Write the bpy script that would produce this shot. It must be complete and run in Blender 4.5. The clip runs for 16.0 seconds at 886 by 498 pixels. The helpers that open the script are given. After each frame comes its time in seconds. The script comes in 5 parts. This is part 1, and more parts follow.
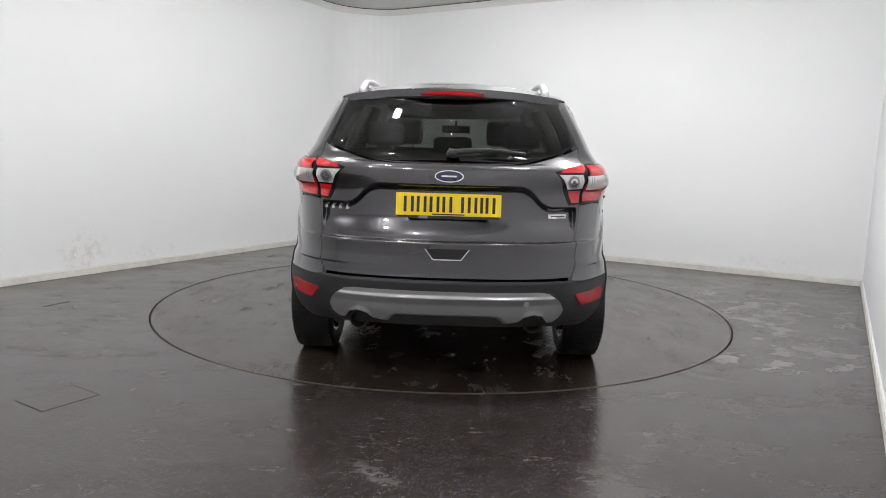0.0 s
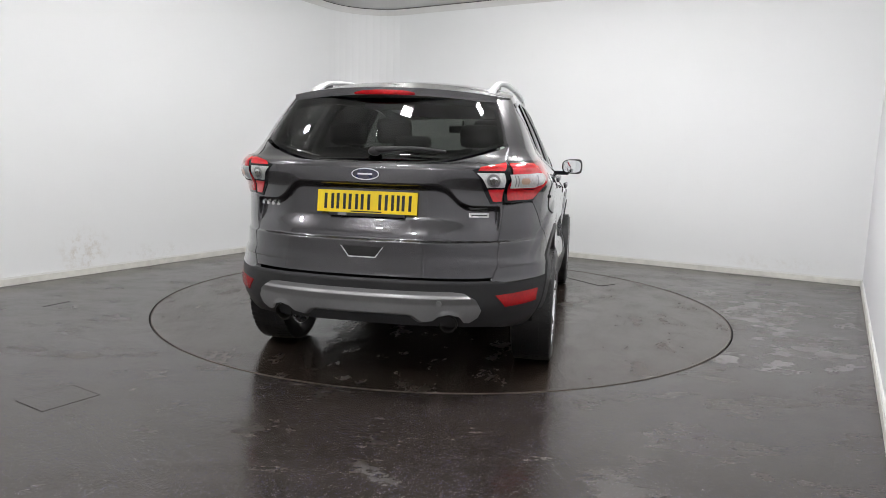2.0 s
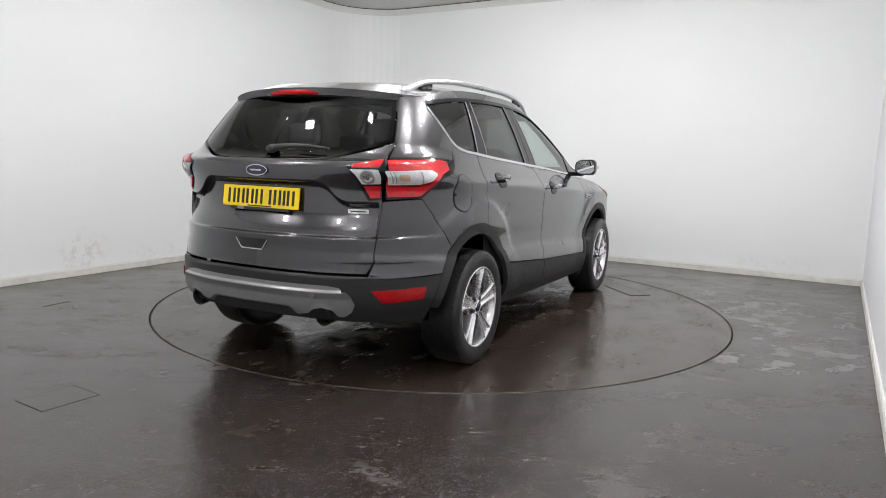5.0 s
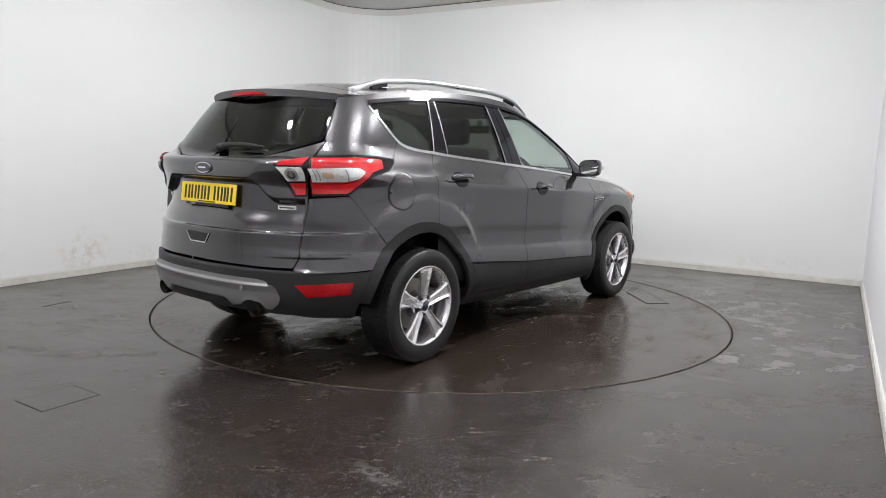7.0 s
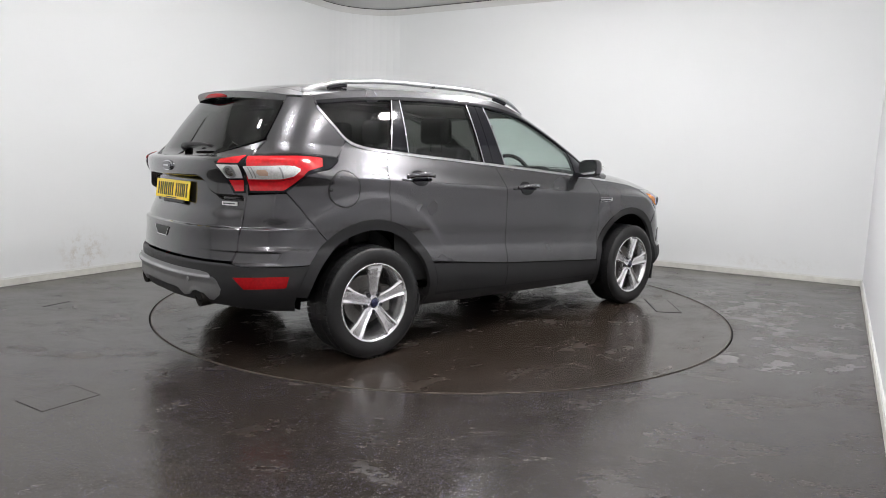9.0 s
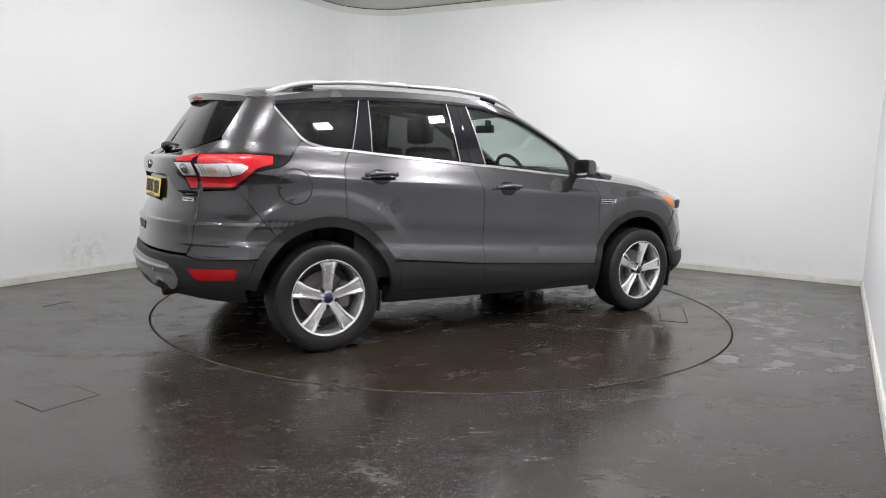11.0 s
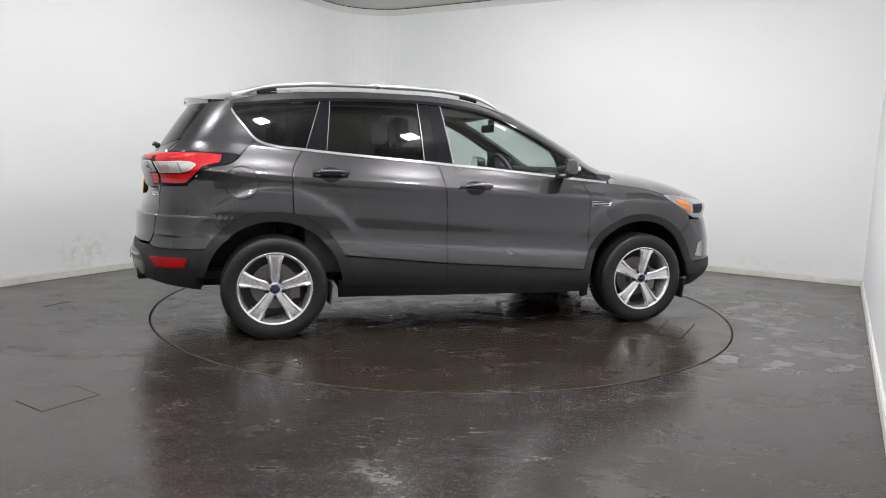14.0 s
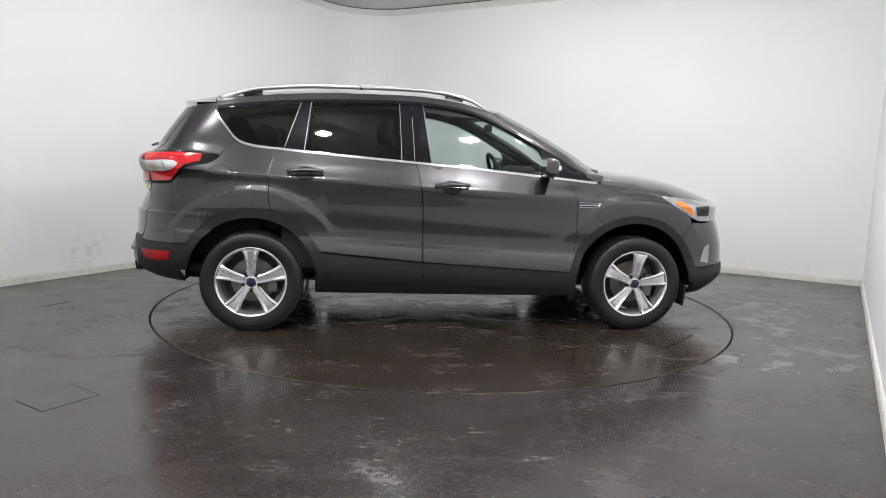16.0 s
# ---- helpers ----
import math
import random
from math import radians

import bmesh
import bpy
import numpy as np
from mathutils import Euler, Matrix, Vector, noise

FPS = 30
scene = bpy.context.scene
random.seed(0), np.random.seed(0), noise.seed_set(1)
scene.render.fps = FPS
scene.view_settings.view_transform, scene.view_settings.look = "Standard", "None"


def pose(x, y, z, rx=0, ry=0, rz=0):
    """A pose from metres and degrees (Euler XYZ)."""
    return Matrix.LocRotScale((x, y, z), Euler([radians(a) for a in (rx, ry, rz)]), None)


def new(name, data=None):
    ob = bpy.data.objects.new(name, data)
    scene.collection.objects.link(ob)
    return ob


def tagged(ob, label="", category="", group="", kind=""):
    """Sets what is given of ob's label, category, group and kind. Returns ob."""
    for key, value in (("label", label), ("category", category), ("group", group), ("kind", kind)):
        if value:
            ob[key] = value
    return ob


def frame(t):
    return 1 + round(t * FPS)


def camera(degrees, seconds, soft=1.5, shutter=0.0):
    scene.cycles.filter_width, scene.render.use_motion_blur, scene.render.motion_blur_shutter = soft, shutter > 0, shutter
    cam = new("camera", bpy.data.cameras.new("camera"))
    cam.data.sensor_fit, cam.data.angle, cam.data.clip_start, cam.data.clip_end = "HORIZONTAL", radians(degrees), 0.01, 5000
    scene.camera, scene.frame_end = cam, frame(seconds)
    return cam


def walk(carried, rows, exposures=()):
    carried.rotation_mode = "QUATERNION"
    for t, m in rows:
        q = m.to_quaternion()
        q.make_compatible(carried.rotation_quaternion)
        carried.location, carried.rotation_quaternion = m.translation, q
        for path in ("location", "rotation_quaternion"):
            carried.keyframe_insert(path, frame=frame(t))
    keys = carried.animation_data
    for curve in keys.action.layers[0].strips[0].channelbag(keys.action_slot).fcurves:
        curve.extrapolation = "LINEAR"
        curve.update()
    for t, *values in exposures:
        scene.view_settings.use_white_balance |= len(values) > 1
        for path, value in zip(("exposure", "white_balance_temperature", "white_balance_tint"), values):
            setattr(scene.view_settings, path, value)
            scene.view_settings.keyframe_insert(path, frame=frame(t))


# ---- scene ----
# ---- camera: fixed on the near wall ----
cam = camera(66.2, 16.0, 0.85)
EYE = (0.0, -5.632, 1.214)
AIM = pose(*EYE, 90 - 7.83, 0, 0.012) @ pose(0, 0, 0, 0, 0, 1.586)
walk(cam, [(0.0, AIM), (16.0, AIM)], exposures=[(0.0, 0.0), (16.0, 0.0)])

# ---- world and lamps ----
world = bpy.data.worlds.new("world")
scene.world = world
world.use_nodes = True
world.node_tree.nodes["Background"].inputs[0].default_value = (0.5, 0.5, 0.5, 1)
world.node_tree.nodes["Background"].inputs[1].default_value = 0.02

# the room stands turned by 30 degrees: u runs along the long walls, v across
TURN = -30.0
CEIL = 3.20
U0, U1, V0, V1 = -6.6, 3.22, -3.29, 3.11
CORNER = 0.75


def uv(u, v, z=0.0):
    """A place in the room from its own directions."""
    return Vector((0.5 * u + 0.866 * v, 0.866 * u - 0.5 * v, z))


# the last three are unseen fill, added to brighten the camera's end of the room
LAMP_SPOTS = [(-2.75, -0.9), (-2.4, 0.6), (-1.4, 1.7), (-0.2, 1.8), (0.7, 1.4), (0.95, 0.2), (0.6, -0.9), (-0.6, -1.1), (-4.3, -1.5), (-4.3, 0.7), (-5.0, 1.9)]
LAMP_POWER = 296.0  # glow of the lamp's opal box
LAMP_SIZE = 0.142
LAMP_COLOUR = (1.0, 0.99, 0.995)
LAMP_DROP = 0.20


# ---- materials ----
def shader(name, colour=(0.5, 0.5, 0.5), rough=0.5, metal=0.0, coat=0.0):
    m = bpy.data.materials.new(name)
    m.use_nodes = True
    p = m.node_tree.nodes["Principled BSDF"]
    p.inputs["Base Color"].default_value = (*colour, 1)
    p.inputs["Roughness"].default_value = rough
    p.inputs["Metallic"].default_value = metal
    p.inputs["Coat Weight"].default_value = coat
    p.inputs["Coat Roughness"].default_value = 0.03
    return m, m.node_tree.nodes, m.node_tree.links, p


def noise_tex(nodes, links, scale, detail=4, rough=0.55, coords="Object", stretch=None):
    tc = nodes.new("ShaderNodeTexCoord")
    n = nodes.new("ShaderNodeTexNoise")
    n.inputs["Scale"].default_value, n.inputs["Detail"].default_value, n.inputs["Roughness"].default_value = scale, detail, rough
    if stretch:
        mp = nodes.new("ShaderNodeMapping")
        mp.inputs["Scale"].default_value = stretch
        links.new(tc.outputs[coords], mp.inputs[0])
        links.new(mp.outputs[0], n.inputs["Vector"])
    else:
        links.new(tc.outputs[coords], n.inputs["Vector"])
    return n.outputs["Fac"]


def ramp(nodes, links, src, stops):
    r = nodes.new("ShaderNodeValToRGB")
    while len(r.color_ramp.elements) < len(stops):
        r.color_ramp.elements.new(0.5)
    for e, (pos, c) in zip(r.color_ramp.elements, stops):
        e.position = pos
        e.color = (*c, 1) if isinstance(c, tuple) else (c, c, c, 1)
    links.new(src, r.inputs[0])
    return r.outputs[0]


def mix(nodes, links, fac, a, b, kind="MIX"):
    m = nodes.new("ShaderNodeMix")
    m.data_type, m.blend_type = "RGBA", kind
    for sock, val in ((m.inputs[0], fac), (m.inputs[6], a), (m.inputs[7], b)):
        if hasattr(val, "is_output"):
            links.new(val, sock)
        elif isinstance(val, (tuple, list)):
            sock.default_value = (*val, 1)
        else:
            sock.default_value = val
    return m.outputs[2]


def bump(nodes, links, p, src, strength, dist=0.002, after=None):
    b = nodes.new("ShaderNodeBump")
    b.inputs["Strength"].default_value, b.inputs["Distance"].default_value = strength, dist
    links.new(src, b.inputs["Height"])
    if after:
        links.new(after, b.inputs["Normal"])
    links.new(b.outputs[0], p.inputs["Normal"])
    return b.outputs[0]


def plain(name, colour, rough, metal=0.0, coat=0.0, vary=0.15, scale=30.0, relief=0.0):
    """A material with a fine and a coarse variation of tone and gloss."""
    m, n, l, p = shader(name, colour, rough, metal, coat)
    fine = noise_tex(n, l, scale)
    coarse = noise_tex(n, l, scale * 0.13, 3)
    both = mix(n, l, 0.5, fine, coarse)
    dark = tuple(c * (1 - vary) for c in colour)
    light = tuple(min(1, c * (1 + vary)) for c in colour)
    l.new(ramp(n, l, both, [(0.3, dark), (0.7, light)]), p.inputs["Base Color"])
    l.new(ramp(n, l, coarse, [(0.3, max(0.0, rough - 0.05)), (0.7, min(1, rough + 0.05))]), p.inputs["Roughness"])
    if relief:
        bump(n, l, p, fine, relief)
    return m


# ---- the room ----
def wall_paint(name, colour, grime=0.0):
    m, n, l, p = shader(name, colour, 0.55)
    big = noise_tex(n, l, 0.7, 4)
    fine = noise_tex(n, l, 140.0, 2)
    c = ramp(n, l, big, [(0.3, tuple(v * 0.97 for v in colour)), (0.7, colour)])
    # a brownish splash low on the wall and faint grey rubs
    tc = n.new("ShaderNodeTexCoord")
    for place, size, tone, depth in (((-3.36, 0.70, 0.22), (0.30, 0.30, 0.26), (0.52, 0.46, 0.38), 0.55), ((-3.0, 1.35, 0.15), (0.5, 0.5, 0.10), (0.55, 0.53, 0.48), 0.35),
                                     ((3.6, 1.7, 0.16), (0.7, 0.7, 0.10), (0.60, 0.57, 0.52), 0.3)):
        mp = n.new("ShaderNodeMapping")
        mp.vector_type = "TEXTURE"
        mp.inputs["Location"].default_value, mp.inputs["Scale"].default_value = place, size
        l.new(tc.outputs["Object"], mp.inputs[0])
        g = n.new("ShaderNodeTexGradient")
        g.gradient_type = "SPHERICAL"
        l.new(mp.outputs[0], g.inputs[0])
        torn = ramp(n, l, noise_tex(n, l, 14.0, 6, 0.7), [(0.48, 0.0), (0.66, depth)])
        c = mix(n, l, mix(n, l, 1.0, ramp(n, l, g.outputs["Fac"], [(0.0, 0.0), (0.6, 1.0)]), torn, "MULTIPLY"), c, tone)
    l.new(c, p.inputs["Base Color"])
    bump(n, l, p, mix(n, l, 0.3, big, fine), 0.12, 0.004)
    return m


def part(name, bm, material, parent, label="", smooth=False):
    me = bpy.data.meshes.new(name)
    bm.to_mesh(me)
    bm.free()
    me.materials.append(material)
    if smooth:
        for f in me.polygons:
            f.use_smooth = True
    ob = new(name, me)
    ob.parent = parent
    if label:
        ob["label"] = label
    return ob


def thing(name, label, category, place=None, group="", kind=""):
    ob = new(name)
    ob.empty_display_size = 0.1
    if place is not None:
        ob.matrix_world = place
    return tagged(ob, label, category, group, kind)


def box(bm, size, centre=(0, 0, 0), m=None, bevel=0.0):
    r = bmesh.ops.create_cube(bm, size=1.0)
    vs = r["verts"]
    bmesh.ops.scale(bm, vec=size, verts=vs)
    bmesh.ops.translate(bm, vec=centre, verts=vs)
    if bevel:
        es = list({e for v in vs for e in v.link_edges})
        r2 = bmesh.ops.bevel(bm, geom=es, offset=bevel, segments=2, affect="EDGES", profile=0.6)
        vs = list({v for f in r2["faces"] for v in f.verts} | {v for v in vs if v.is_valid})
    if m is not None:
        bmesh.ops.transform(bm, matrix=m, verts=vs)
    return bm


def strip(points, z0, z1, thick):
    """An upright band along a line on the plan, with its thickness away from the room."""
    bm = bmesh.new()
    n = len(points)
    outs = []
    for i in range(n):
        a, b = points[max(0, i - 1)], points[min(n - 1, i + 1)]
        d = (b - a).normalized()
        outs.append(points[i] + Vector((-d.y, d.x, 0)) * thick)
    rows = []
    for i in range(n):
        rows.append([bm.verts.new((q.x, q.y, z)) for q, z in ((points[i], z0), (points[i], z1), (outs[i], z1), (outs[i], z0))])
    for i in range(n - 1):
        for k in range(4):
            bm.faces.new((rows[i][k], rows[i][(k + 1) % 4], rows[i + 1][(k + 1) % 4], rows[i + 1][k]))
    bm.faces.new(rows[0])
    bm.faces.new(rows[-1][::-1])
    bmesh.ops.recalc_face_normals(bm, faces=bm.faces)
    return bm


def wall_line(gap=0.0, part_of="all"):
    """The plan line of left wall, rounded corner and back wall, seen from inside."""
    pts = [uv(U0, V0 + gap), uv(-2.0, V0 + gap), uv(1.0, V0 + gap)]
    cu, cv, r = U1 - CORNER, V0 + CORNER, CORNER - gap
    for i in range(13):
        a = math.pi - i / 12 * math.pi / 2
        pts.append(uv(cu + r * math.sin(a), cv + r * math.cos(a)))
    pts += [uv(U1 - gap, 0.0), uv(U1 - gap, V1)]
    return pts


WALL = wall_paint("white_wall_paint", (0.80, 0.81, 0.81))
WALL_SIDE = wall_paint("cool_white_wall_paint", (0.79, 0.79, 0.81))
SKIRT = plain("yellowed_skirting_paint", (0.66, 0.65, 0.60), 0.45, vary=0.18, scale=14)
SKIRT_CAP = plain("white_skirting_paint", (0.76, 0.76, 0.74), 0.42, vary=0.06, scale=9)
CEILING = wall_paint("white_ceiling_paint", (0.66, 0.66, 0.645))

ob = part("wall_north", strip(wall_line(), -0.1, CEIL, 0.15), WALL, None, smooth=False)
tagged(ob, "smooth white painted wall with a rounded corner", "wall", kind="structure")
ob = part("wall_east", strip([uv(U1 - 0.0, V1), uv(U0, V1)], -0.1, CEIL, 0.15), WALL_SIDE, None)
tagged(ob, "white painted side wall near the camera", "wall", kind="structure")
ob = part("wall_south", strip([uv(U0, V1), uv(U0, V0)], -0.1, CEIL, 0.15), wall_paint("pale_wall_paint", (0.78, 0.78, 0.78)), None)
tagged(ob, "plain pale wall behind the camera", "wall", kind="structure")

bm = bmesh.new()
c = [uv(U0 - .1, V0 - .1), uv(U1 + .1, V0 - .1), uv(U1 + .1, V1 + .1), uv(U0 - .1, V1 + .1)]
lo = [bm.verts.new((q.x, q.y, CEIL + 0.002)) for q in c]
hi = [bm.verts.new((q.x, q.y, CEIL + 0.12)) for q in c]
bm.faces.new(lo), bm.faces.new(hi[::-1])
for i in range(4):
    bm.faces.new((lo[i], hi[i], hi[(i + 1) % 4], lo[(i + 1) % 4]))
bmesh.ops.recalc_face_normals(bm, faces=bm.faces)
ob = part("ceiling", bm, CEILING, None)
tagged(ob, "off-white painted ceiling", "ceiling", kind="structure")


# ---- skirting, cornice band and a dark strip painted in for the shade under the ceiling ----
for name, z0, z1, t in (("baseboard", 0.002, 0.058, 0.018), ("baseboard_cap", 0.059, 0.075, 0.013)):
    for k, line in enumerate((wall_line(0.0), [uv(U1, V1), uv(U0, V1)])):
        inner = wall_line(t) if k == 0 else [uv(U1 - .02, V1 - t), uv(U0, V1 - t)]
        ob = part(name, strip(inner, z0, z1, t - .001), SKIRT if z0 < .05 else SKIRT_CAP, None)
        tagged(ob, "white painted skirting board, scuffed and yellowed", "skirting", kind="structure")
ob = part("trim", strip(wall_line(0.010), 3.112, 3.192, 0.009), CEILING, None)
tagged(ob, "thin white band under the ceiling", "cornice", kind="structure")
ob = part("trim", strip(wall_line(0.016), 3.1925, 3.1995, 0.015), plain("dark_ceiling_gap", (0.05, 0.05, 0.048), 0.8), None)
tagged(ob, "thin dark strip painted as the shadow line under the ceiling", "cornice", kind="structure")


# ---- floor and turntable ----
def floor_material(name, specks, warm=1.0):
    m, n, l, p = shader(name, (0.05, 0.045, 0.042), 0.3)
    big = noise_tex(n, l, 0.5, 5, 0.6)
    mid = noise_tex(n, l, 2.2, 7, 0.68, stretch=(1, 1.7, 1))
    grain = noise_tex(n, l, 240.0, 3)
    blend = mix(n, l, 0.5, big, mid)
    base = ramp(n, l, blend, [(0.35, (0.026 * warm, 0.0185, 0.0140 / warm)), (0.65, (0.042 * warm, 0.0315, 0.0250 / warm))])
    base = mix(n, l, 0.5, base, ramp(n, l, grain, [(0.3, (0.017, 0.0135, 0.0115)), (0.7, (0.043, 0.036, 0.031))]))
    # pale dried films and scuffs with torn edges
    film = noise_tex(n, l, 1.3, 8, 0.72, stretch=(1.0, 2.4, 1))
    torn = ramp(n, l, film, [(0.60, 0.0), (0.66, 0.20), (0.74, 0.06)])
    base = mix(n, l, torn, base, (0.085, 0.078, 0.072))
    crust = ramp(n, l, noise_tex(n, l, 5.5, 9, 0.75, stretch=(1.0, 2.0, 1)), [(0.54, 0.0), (0.60, 0.06 if specks else 0.12), (0.70, 0.03)])
    base = mix(n, l, crust, base, (0.075, 0.068, 0.062))
    rough = ramp(n, l, mid, [(0.36, 0.13), (0.52, 0.20), (0.64, 0.30)] if specks else [(0.36, 0.16), (0.52, 0.22), (0.64, 0.31)])
    rough = mix(n, l, torn, rough, (0.45, 0.45, 0.45))
    rough = mix(n, l, crust, rough, (0.5, 0.5, 0.5))
    if not specks:
        # shallow puddles, smooth and dark
        pool = ramp(n, l, noise_tex(n, l, 3.2, 9, 0.66, stretch=(1, 1.5, 1)), [(0.515, 0.0), (0.54, 0.95)])
        tc = n.new("ShaderNodeTexCoord")
        mp = n.new("ShaderNodeMapping")
        mp.vector_type = "TEXTURE"
        mp.inputs["Scale"].default_value = (2.3, 1.5, 1)
        l.new(tc.outputs["Object"], mp.inputs[0])
        g = n.new("ShaderNodeTexGradient")
        g.gradient_type = "SPHERICAL"
        l.new(mp.outputs[0], g.inputs[0])
        pool = mix(n, l, 1.0, pool, ramp(n, l, g.outputs["Fac"], [(0.0, 0.12), (0.4, 1.0)]), "MULTIPLY")
        rough = mix(n, l, pool, rough, (0.05, 0.05, 0.05))
        base = mix(n, l, mix(n, l, 1.0, pool, (0.2, 0.2, 0.2), "MULTIPLY"), base, (0.020, 0.016, 0.013))
    if specks:
        tc = n.new("ShaderNodeTexCoord")
        thick = ramp(n, l, mix(n, l, 0.5, big, noise_tex(n, l, 3.1, 4)), [(0.36, 0.22), (0.56, 0.82)])
        for scale, cut, keep in ((165.0, 0.36, 0.66), (84.0, 0.22, 0.76)):
            v = n.new("ShaderNodeTexVoronoi")
            v.inputs["Scale"].default_value = scale
            l.new(tc.outputs["Object"], v.inputs["Vector"])
            dot = ramp(n, l, v.outputs["Distance"], [(cut * .7, 1.0), (cut, 0.0)])
            sep = n.new("ShaderNodeSeparateColor")
            l.new(v.outputs["Color"], sep.inputs[0])
            pick = ramp(n, l, sep.outputs[0], [(keep, 0.0), (keep + .03, 1.0)])
            tint = ramp(n, l, sep.outputs[1], [(0.2, (0.09, 0.095, 0.26)), (0.6, (0.20, 0.20, 0.30)), (0.92, (0.55, 0.54, 0.55))])
            base = mix(n, l, mix(n, l, 1.0, mix(n, l, 1.0, dot, pick, "MULTIPLY"), thick, "MULTIPLY"), base, tint)
    if specks:
        # a drier lane along the side wall
        dot = n.new("ShaderNodeVectorMath")
        dot.operation = "DOT_PRODUCT"
        dot.inputs[1].default_value = (0.866, -0.5, 0.0)
        l.new(tc.outputs["Object"], dot.inputs[0])
        add = n.new("ShaderNodeMath")
        add.operation = "MULTIPLY_ADD"
        add.inputs[1].default_value = 0.10
        l.new(mid, add.inputs[0]), l.new(dot.outputs["Value"], add.inputs[2])
        shift = n.new("ShaderNodeMath")
        shift.operation = "SUBTRACT"
        shift.inputs[1].default_value = 1.64
        l.new(add.outputs[0], shift.inputs[0])
        lane = ramp(n, l, shift.outputs[0], [(0.46, 0.0), (0.60, 0.6), (0.80, 0.4)])
        base = mix(n, l, lane, base, mix(n, l, 0.45, base, (0.085, 0.078, 0.075)))
        rough = mix(n, l, lane, rough, mix(n, l, 0.5, rough, (0.42, 0.42, 0.42)))
        # dried pale splashes beside the turntable and a damp grey field by the far wall
        for place, size, amount in (((2.15, -1.05, 0), (1.0, 1.0, 1), .55), ((2.35, .25, 0), (.9, 1.2, 1), .55), ((3.35, -.2, 0), (.6, .9, 1), .3), ((-2.6, -1.1, 0), (1.2, 1.2, 1), .22)):
            mp = n.new("ShaderNodeMapping")
            mp.vector_type = "TEXTURE"
            mp.inputs["Location"].default_value, mp.inputs["Scale"].default_value = place, size
            l.new(tc.outputs["Object"], mp.inputs[0])
            g = n.new("ShaderNodeTexGradient")
            g.gradient_type = "SPHERICAL"
            l.new(mp.outputs[0], g.inputs[0])
            blot = ramp(n, l, noise_tex(n, l, 4.6, 5, 0.62, stretch=(1.0, 1.35, 1)), [(0.535, 0.0), (0.56, amount), (0.64, amount * .7)])
            blot = mix(n, l, 1.0, blot, ramp(n, l, g.outputs["Fac"], [(0.05, 0.0), (0.45, 1.0)]), "MULTIPLY")
            base = mix(n, l, blot, base, (0.24, 0.235, 0.235))
            rough = mix(n, l, blot, rough, (0.40, 0.40, 0.40))
        # one pale rubbed spot with soft ends
        mp = n.new("ShaderNodeMapping")
        mp.vector_type = "TEXTURE"
        mp.inputs["Location"].default_value, mp.inputs["Rotation"].default_value = (-0.23, -3.185, 0), (0, 0, radians(-46))
        mp.inputs["Scale"].default_value = (0.17, 0.062, 1)
        l.new(tc.outputs["Object"], mp.inputs[0])
        g = n.new("ShaderNodeTexGradient")
        g.gradient_type = "SPHERICAL"
        l.new(mp.outputs[0], g.inputs[0])
        spot = mix(n, l, 1.0, ramp(n, l, g.outputs["Fac"], [(0.03, 0.0), (0.6, 0.45)]), ramp(n, l, noise_tex(n, l, 38.0, 6, 0.7), [(0.38, 0.1), (0.62, 1.0)]), "MULTIPLY")
        base = mix(n, l, spot, base, (0.15, 0.145, 0.14))
        rough = mix(n, l, spot, rough, (0.5, 0.5, 0.5))
    l.new(base, p.inputs["Base Color"])
    l.new(rough, p.inputs["Roughness"])
    p.inputs["Specular IOR Level"].default_value = 0.46
    first = bump(n, l, p, noise_tex(n, l, 55.0, 3), 0.16, 0.003)
    bump(n, l, p, grain, 0.12, 0.0015, first)
    return m


FLOOR = floor_material("dark_speckled_resin_floor", True)
TABLE = floor_material("dark_worn_resin_floor", False, 1.12)
BLACK_GAP = plain("black_gap", (0.012, 0.011, 0.01), 0.8)
R_TABLE = 2.262


def ring_sheet(r, z, outer=None, n=160):
    """A flat sheet: a disc of radius r, or the room's floor round it."""
    bm = bmesh.new()
    circle = [bm.verts.new((r * math.cos(2 * math.pi * i / n), r * math.sin(2 * math.pi * i / n), z)) for i in range(n)]
    if outer is None:
        mid = [bm.verts.new((v.co.x * 0.5, v.co.y * 0.5, z)) for v in circle]
        c0 = bm.verts.new((0, 0, z))
        for i in range(n):
            j = (i + 1) % n
            bm.faces.new((circle[i], circle[j], mid[j], mid[i]))
            bm.faces.new((mid[i], mid[j], c0))
    else:
        far = []
        for v in circle:
            a = math.atan2(v.co.y, v.co.x)
            far.append(outer(a, z, bm))
        for i in range(n):
            j = (i + 1) % n
            bm.faces.new((circle[i], far[i], far[j], circle[j]))
    return bm


def room_edge(a, z, bm):
    """Where the direction a from the middle meets the room's rectangle."""
    d = Vector((math.cos(a), math.sin(a), 0))
    du, dv = 0.5 * d.x + 0.866 * d.y, 0.866 * d.x - 0.5 * d.y
    ks = [k for k in ((U1 + .12) / du if du > 0 else (U0 - .12) / du, (V1 + .12) / dv if dv > 0 else (V0 - .12) / dv)]
    q = d * min(ks)
    return bm.verts.new((q.x, q.y, z))


bm = ring_sheet(R_TABLE + 0.012, 0.0, room_edge)
low = ring_sheet(R_TABLE + 0.05, -0.03)
ob = part("floor", bm, FLOOR, None)
tagged(ob, "dark speckled resin floor, damp and glossy with worn stains", "floor", kind="structure")
ob = part("floor_pit", low, BLACK_GAP, None)
tagged(ob, "dark pit under the turntable", "floor", kind="structure")


